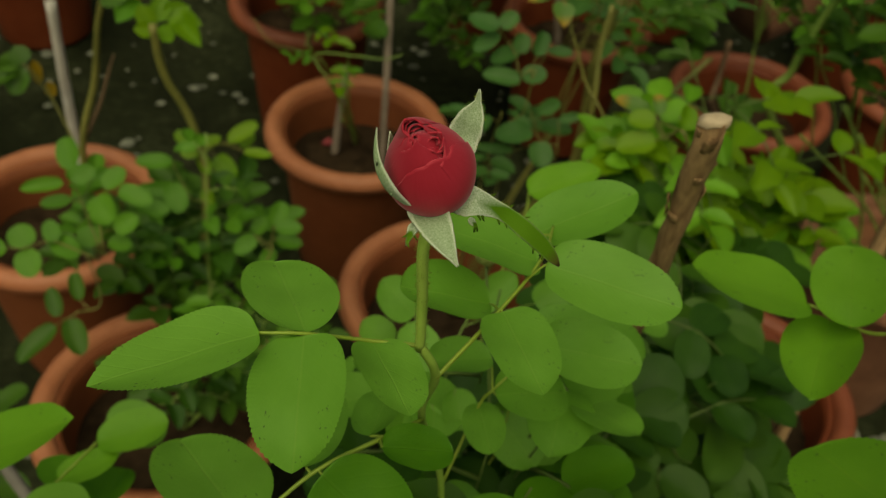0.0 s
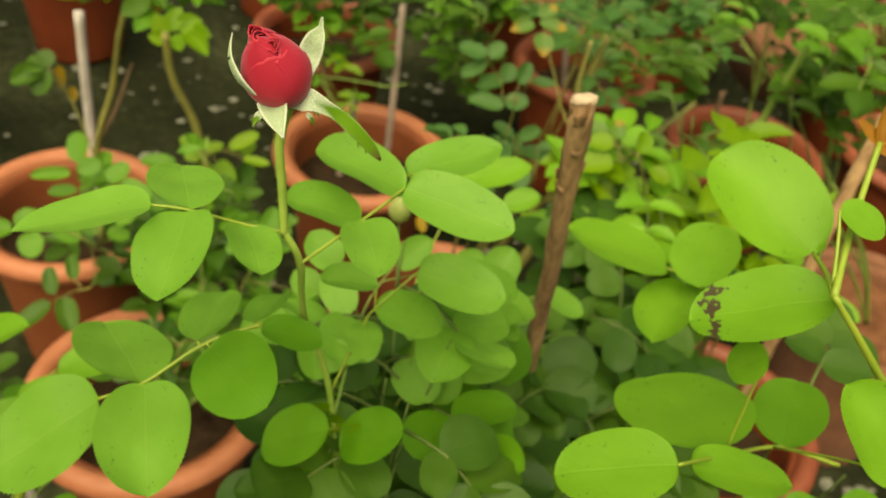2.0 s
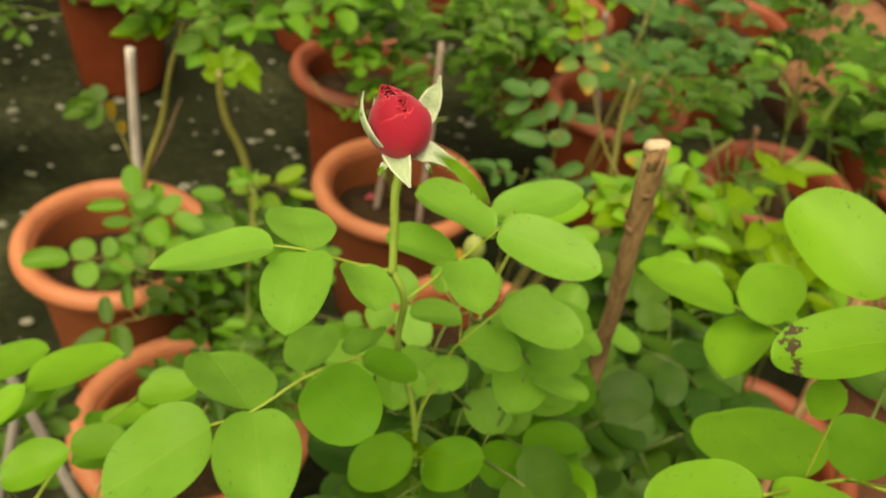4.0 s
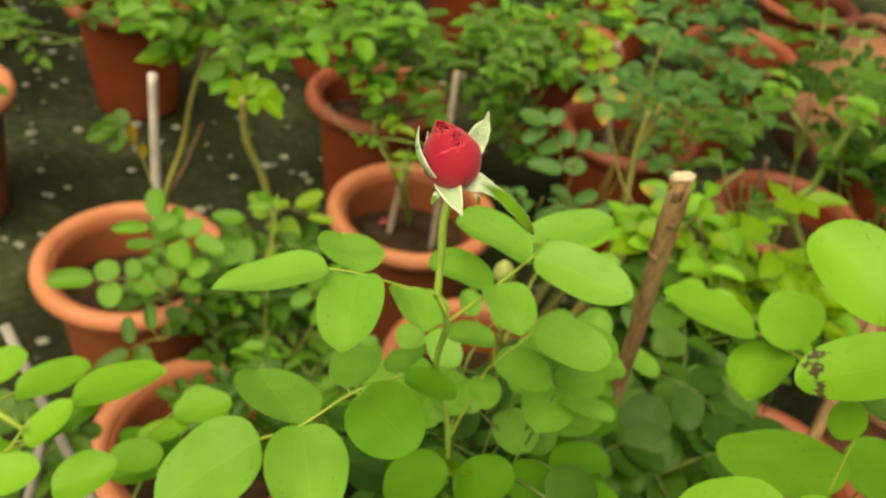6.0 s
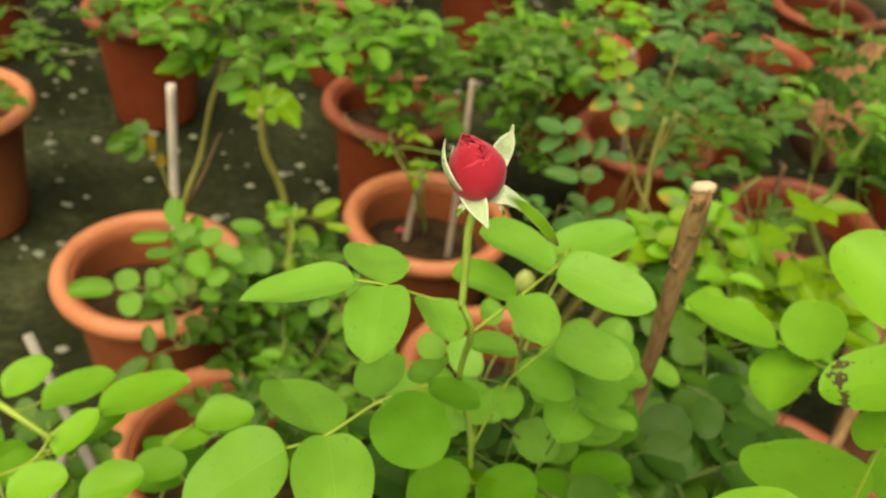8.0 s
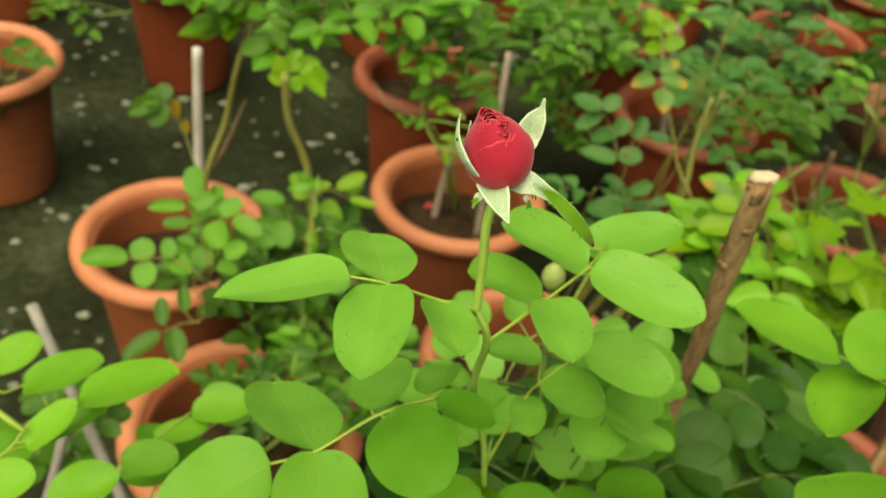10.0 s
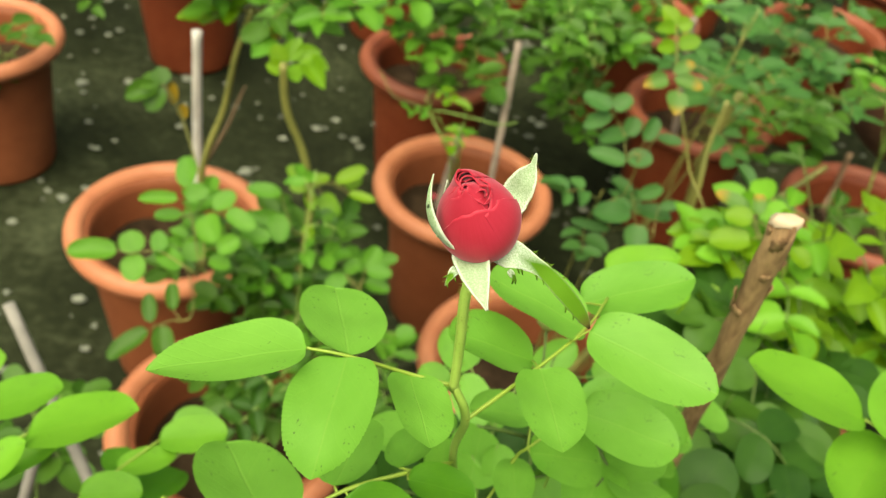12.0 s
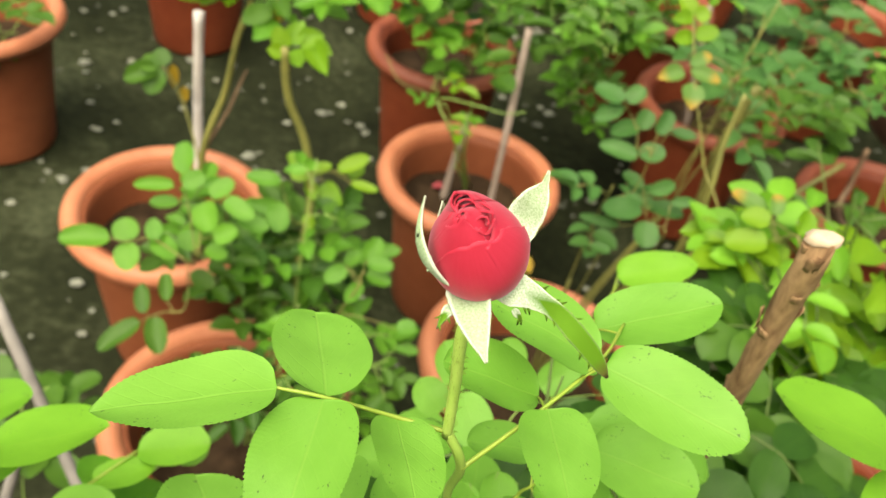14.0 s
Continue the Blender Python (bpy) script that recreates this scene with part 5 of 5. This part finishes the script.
compound(pot_leaves, [(-0.48, -0.27, 0.21), (-0.331, -0.639, 0.569), (-0.333, -0.605, 0.605), (-0.312, -0.582, 0.623), (-0.293, -0.590, 0.608)], [
    ((-0.326, -0.590, 0.631), (-0.306, -0.566, 0.644), 0.025, (0.00, -0.48, 0.88), 4),
    ((-0.337, -0.590, 0.619), (-0.316, -0.629, 0.609), 0.033, (-0.24, -0.37, 0.90), 3),
    ((-0.309, -0.591, 0.632), (-0.269, -0.606, 0.623), 0.024, (-0.00, -0.52, 0.85), 0),
    ((-0.294, -0.586, 0.604), (-0.255, -0.590, 0.594), 0.024, (0.18, -0.45, 0.87), 0),
    ((-0.322, -0.631, 0.583), (-0.294, -0.636, 0.580), 0.022, (0.03, -0.32, 0.95), 0),
    ((-0.312, -0.631, 0.602), (-0.284, -0.624, 0.617), 0.025, (-0.19, -0.70, 0.69), 3),
], M_LEAFY, 0.0012, "", M_OLIVE)
compound(pot_leaves, [(-0.48, -0.27, 0.21), (-0.313, -0.730, 0.589), (-0.335, -0.745, 0.584), (-0.344, -0.751, 0.582), (-0.357, -0.760, 0.579)], [
    ((-0.353, -0.758, 0.591), (-0.363, -0.731, 0.609), 0.018, (0.01, -0.56, 0.83), 1),
    ((-0.327, -0.754, 0.613), (-0.337, -0.724, 0.625), 0.016, (0.05, -0.35, 0.94), 3),
    ((-0.355, -0.765, 0.584), (-0.392, -0.797, 0.561), 0.024, (-0.17, -0.43, 0.89), 1),
    ((-0.343, -0.755, 0.583), (-0.326, -0.792, 0.566), 0.025, (0.14, -0.36, 0.92), 3),
], M_MID, 0.0012, "", M_OLIVE)
fresh_leaves = bush((-0.27, -0.60, 0.20), "plant with small bright yellow-green leaves", M_OLIVE, [], 98)
compound(fresh_leaves, [(-0.27, -0.60, 0.22), (-0.222, -0.508, 0.530), (-0.228, -0.478, 0.565), (-0.231, -0.460, 0.589), (-0.194, -0.449, 0.595)], [
    ((-0.234, -0.453, 0.591), (-0.265, -0.441, 0.603), 0.022, (0.07, -0.63, 0.77), 4),
    ((-0.230, -0.454, 0.587), (-0.204, -0.441, 0.597), 0.019, (-0.18, -0.34, 0.92), 3),
    ((-0.193, -0.459, 0.604), (-0.155, -0.438, 0.620), 0.022, (-0.03, -0.59, 0.81), 4),
    ((-0.180, -0.444, 0.586), (-0.160, -0.433, 0.597), 0.019, (-0.11, -0.57, 0.82), 3),
    ((-0.171, -0.477, 0.601), (-0.134, -0.478, 0.597), 0.015, (0.09, -0.41, 0.91), 0),
    ((-0.210, -0.462, 0.581), (-0.183, -0.495, 0.566), 0.028, (-0.14, -0.51, 0.85), 0),
    ((-0.229, -0.472, 0.591), (-0.218, -0.495, 0.575), 0.018, (0.16, -0.51, 0.84), 3),
    ((-0.227, -0.481, 0.604), (-0.254, -0.477, 0.599), 0.020, (-0.23, -0.66, 0.71), 4),
    ((-0.225, -0.496, 0.550), (-0.214, -0.516, 0.538), 0.018, (-0.25, -0.57, 0.78), 1),
], M_LIME, 0.0014, "", M_OLIVE)
compound(fresh_leaves, [(-0.27, -0.60, 0.22), (-0.219, -0.539, 0.526), (-0.241, -0.517, 0.554), (-0.262, -0.492, 0.588)], [
    ((-0.259, -0.508, 0.608), (-0.304, -0.515, 0.612), 0.022, (0.17, -0.47, 0.87), 4),
    ((-0.249, -0.515, 0.565), (-0.299, -0.518, 0.570), 0.023, (0.10, -0.72, 0.69), 4),
    ((-0.264, -0.515, 0.576), (-0.248, -0.550, 0.557), 0.031, (-0.00, -0.47, 0.88), 4),
], M_LEAFY, 0.0014, "", M_OLIVE)
compound(fresh_leaves, [(-0.27, -0.60, 0.22), (-0.144, -0.602, 0.508), (-0.134, -0.579, 0.530), (-0.130, -0.564, 0.545)], [
    ((-0.154, -0.583, 0.547), (-0.178, -0.604, 0.536), 0.023, (0.11, -0.55, 0.83), 0),
    ((-0.156, -0.571, 0.540), (-0.141, -0.549, 0.548), 0.020, (0.03, -0.39, 0.92), 0),
    ((-0.130, -0.561, 0.546), (-0.118, -0.533, 0.563), 0.024, (0.12, -0.55, 0.82), 3),
    ((-0.128, -0.577, 0.557), (-0.093, -0.576, 0.556), 0.021, (0.05, -0.47, 0.88), 4),
    ((-0.127, -0.569, 0.530), (-0.093, -0.578, 0.527), 0.021, (-0.06, -0.48, 0.88), 1),
    ((-0.075, -0.621, 0.489), (-0.051, -0.612, 0.495), 0.023, (-0.09, -0.37, 0.92), 0),
    ((-0.133, -0.578, 0.519), (-0.146, -0.610, 0.510), 0.021, (0.16, -0.33, 0.93), 0),
], M_LEAFY, 0.0014, "", M_OLIVE)
spray = bush((0.15, -0.42, 0.20), "rose spray with rounded blue-green leaves", M_OLIVE, [], 99)
compound(spray, [(0.15, -0.42, 0.21), (0.181, -0.541, 0.736), (0.170, -0.517, 0.767), (0.164, -0.503, 0.785), (0.146, -0.488, 0.804)], [
    ((0.138, -0.511, 0.821), (0.105, -0.490, 0.824), 0.027, (-0.08, -0.26, 0.96), 0),
    ((0.145, -0.493, 0.812), (0.165, -0.482, 0.826), 0.022, (-0.19, -0.63, 0.75), 3),
    ((0.142, -0.501, 0.809), (0.110, -0.522, 0.797), 0.020, (0.12, -0.64, 0.76), 4),
    ((0.168, -0.498, 0.784), (0.134, -0.518, 0.779), 0.023, (0.12, -0.41, 0.91), 3),
    ((0.170, -0.498, 0.781), (0.180, -0.478, 0.796), 0.023, (0.05, -0.61, 0.79), 3),
    ((0.184, -0.533, 0.800), (0.196, -0.509, 0.818), 0.020, (0.16, -0.65, 0.75), 3),
    ((0.204, -0.509, 0.792), (0.234, -0.514, 0.793), 0.015, (-0.10, -0.52, 0.85), 4),
    ((0.168, -0.541, 0.770), (0.122, -0.534, 0.773), 0.022, (-0.02, -0.57, 0.82), 1),
    ((0.169, -0.539, 0.775), (0.199, -0.541, 0.780), 0.025, (-0.18, -0.52, 0.83), 4),
], M_BLUE, 0.0012, "", M_OLIVE)
compound(spray, [(0.15, -0.42, 0.21), (0.217, -0.579, 0.665), (0.203, -0.556, 0.689), (0.192, -0.532, 0.717)], [
    ((0.191, -0.524, 0.715), (0.166, -0.509, 0.722), 0.019, (0.02, -0.39, 0.92), 1),
    ((0.194, -0.555, 0.732), (0.224, -0.536, 0.738), 0.019, (0.16, -0.56, 0.81), 1),
    ((0.188, -0.563, 0.713), (0.139, -0.579, 0.714), 0.029, (0.18, -0.47, 0.86), 0),
    ((0.205, -0.541, 0.703), (0.245, -0.547, 0.701), 0.026, (0.02, -0.32, 0.95), 1),
    ((0.222, -0.555, 0.723), (0.250, -0.553, 0.729), 0.014, (-0.12, -0.66, 0.74), 4),
    ((0.199, -0.568, 0.699), (0.200, -0.597, 0.681), 0.031, (-0.05, -0.53, 0.85), 3),
    ((0.173, -0.550, 0.670), (0.124, -0.541, 0.668), 0.014, (-0.16, -0.68, 0.71), 4),
], M_BLUE, 0.0012, "", M_OLIVE)
lime_leaves = bush((0.50, -0.64, 0.20), "young rose shoot with yellow-green leaves, some with orange tips", M_OLIVE, [], 100)
compound(lime_leaves, [(0.50, -0.64, 0.22), (0.282, -0.800, 0.843), (0.258, -0.772, 0.862), (0.247, -0.756, 0.877)], [
    ((0.242, -0.778, 0.888), (0.217, -0.773, 0.885), 0.020, (-0.21, -0.49, 0.85), 1),
    ((0.243, -0.790, 0.873), (0.207, -0.788, 0.863), 0.025, (-0.26, -0.41, 0.87), 1),
    ((0.271, -0.771, 0.857), (0.246, -0.788, 0.845), 0.020, (-0.06, -0.53, 0.85), 0),
    ((0.266, -0.790, 0.887), (0.277, -0.767, 0.897), 0.019, (0.24, -0.49, 0.84), 3),
    ((0.286, -0.786, 0.867), (0.302, -0.800, 0.859), 0.019, (0.02, -0.45, 0.89), 3),
], M_LIME, 0.0012, "", M_OLIVE)
compound(lime_leaves, [(0.50, -0.64, 0.22), (0.279, -0.807, 0.849), (0.257, -0.780, 0.869), (0.245, -0.762, 0.886)], [
    ((0.244, -0.758, 0.884), (0.209, -0.750, 0.891), 0.017, (0.07, -0.43, 0.90), 4),
    ((0.249, -0.768, 0.888), (0.250, -0.749, 0.897), 0.014, (-0.12, -0.42, 0.90), 3),
], M_EDGE, 0.0012, "", M_OLIVE)
stake([(0.86, 0.16, 0.20), (0.683, -0.049, 0.393), (0.685, -0.034, 0.456), (0.684, -0.028, 0.527)], 0.006, 0.005, M_BROWN, "bent dry brown twig in a pot", M_BROWN, 0.12, 12)
arch = bush((0.16, -0.42, 0.20), "rose plant with thick olive canes over a red pot", M_OLIVE, [((0.33, -0.37, 0.83), (0.05, 0.04, 0.02), 1, 0.040, M_BLUE)], 93)
own_line(arch, "cane", [(0.19, -0.43, 0.20), (0.30, -0.385, 0.42), (0.32, -0.374, 0.519), (0.315, -0.375, 0.639), (0.311, -0.381, 0.708), (0.325, -0.38, 0.80)], 0.0085, 0.0055, M_OLIVE, 30, 9, "thick olive cane", 0.05)
own_line(arch, "cane", [(0.30, -0.385, 0.42), (0.36, -0.36, 0.52), (0.45, -0.33, 0.60), (0.52, -0.30, 0.66)], 0.006, 0.004, M_OLIVE, 20, 9, "", 0.04)
slant_cane = bush((0.92, -0.34, 0.25), "rose plant with a long slanting green cane", M_STEM, [((0.57, -0.48, 0.93), (0.05, 0.05, 0.03), 4, 0.055, M_LEAFY)], 94)
own_line(slant_cane, "cane", [(0.90, -0.36, 0.25), (0.56, -0.46, 0.66), (0.543, -0.482, 0.759), (0.551, -0.485, 0.833), (0.564, -0.494, 0.902)], 0.006, 0.0045, M_STEM, 26, 9)
compound(rose, [(-0.012, -1.22, 0.88), (0.03, -1.10, 0.985), (0.060, -1.034, 1.012)], [
    ((0.058, -1.034, 1.017), (0.107, -1.014, 1.020), 0.024, (0.0, -0.35, 0.93)),
    ((0.087, -1.046, 1.008), (0.111, -1.042, 1.016), 0.017, (0.0, -0.40, 0.90)),
], M_NEAR, 0.001)
for b, t in [((-0.019, -1.257, 1.045), (-0.026, -1.268, 1.062)), ((-0.019, -1.258, 1.04), (-0.012, -1.27, 1.054)), ((-0.02, -1.258, 1.035), (-0.018, -1.272, 1.045)), ((-0.017, -1.256, 1.03), (-0.004, -1.262, 1.040)), ((-0.021, -1.256, 1.03), (-0.034, -1.262, 1.036))]:
    leaflet(rose, b, t, 0.0045, (0.1, -0.5, 0.8), M_LIME, True, 2, label="narrow young yellow-green leaf")
for b, t, w in [((0.168, -1.262, 1.222), (0.153, -1.258, 1.232), 0.007), ((0.168, -1.262, 1.222), (0.166, -1.255, 1.240), 0.007), ((0.168, -1.262, 1.222), (0.180, -1.255, 1.238), 0.008), ((0.168, -1.262, 1.221), (0.184, -1.266, 1.224), 0.007), ((0.168, -1.262, 1.220), (0.176, -1.275, 1.222), 0.006)]:
    leaflet(rose_right, b, Vector(b).lerp(Vector(t), 0.72), w * 0.75, (0.0, -0.6, 0.8), M_ORANGE, True, 2, label="young orange leaf")
own_line(rose_left, "stem", [(-0.44, -1.14, 0.20), (-0.45, -1.22, 0.70), (-0.370, -1.172, 1.029), (-0.312, -1.205, 1.025), (-0.266, -1.229, 1.023), (-0.250, -1.235, 1.017), (-0.241, -1.237, 1.011)], 0.0035, 0.0014, M_RACHIS, 40)
fallen = tagged(new("fallen_petal", blade("fallen_petal", M_FALLEN, 10, 6, 0, 0.8, 0.3, 0.1, 0.1, 3)), "dried red petal lying on potting soil", "petal")
fallen.matrix_basis = blade_pose((-0.070, 0.040, 0.214), (-0.045, 0.046, 0.212), 0.022, (0, 0, 1))
compound(rose, [(-0.018, -1.256, 1.03), (-0.006, -1.174, 1.023), (0.008, -1.143, 1.030)], [((-0.022, -1.155, 1.042), (-0.038, -1.142, 1.054), 0.021, (0.05, -0.5, 0.86)), ((0.012, -1.141, 1.033), (0.031, -1.132, 1.047), 0.017, (0.05, -0.5, 0.86)), ((-0.006, -1.198, 1.041), (-0.003, -1.211, 1.027), 0.017, (0.05, -0.5, 0.86)), ((0.030, -1.176, 0.996), (0.054, -1.177, 0.998), 0.016, (0.05, -0.5, 0.86)), ((-0.017, -1.202, 1.035), (-0.025, -1.213, 1.021), 0.018, (0.05, -0.5, 0.86)), ((0.000, -1.130, 1.028), (-0.006, -1.119, 1.040), 0.015, (0.05, -0.5, 0.86)), ((-0.032, -1.151, 1.015), (-0.046, -1.141, 1.023), 0.018, (0.05, -0.5, 0.86)), ((0.048, -1.122, 1.014), (0.067, -1.117, 1.024), 0.018, (0.05, -0.5, 0.86))], M_HERO, 0.0008, "", M_STEM)
compound(rose_left, [(-0.30, -1.20, 0.60), (-0.2180, -1.1573, 0.8497), (-0.2037, -1.1519, 0.8725), (-0.1867, -1.1425, 0.8999), (-0.1766, -1.1359, 0.9086)], [((-0.1766, -1.1359, 0.9086), (-0.1674, -1.1173, 0.9237), 0.0370, (-0.15, -0.5, 0.85))], M_HERO, 0.0009, "", M_STEM, True)
small_bud = new("small_bud", lathe("small_bud", [(0.001, -0.001), (0.003, 0.0), (0.0055, 0.003), (0.0064, 0.007), (0.0055, 0.011), (0.003, 0.0145), (0.0008, 0.016)], M_PALE, 16))
small_bud.parent = rose
tagged(small_bud, "pale closed bud")
small_bud.matrix_basis = Matrix.Translation(Vector((0.0092, -1.1514, 1.0758)) - rose.matrix_basis.translation)
own_line(rose, "flower_stalk", [(0.012, -1.20, 1.02), (0.011, -1.175, 1.05), (0.0092, -1.1514, 1.0758)], 0.0008, 0.0007, M_DIM, 14)
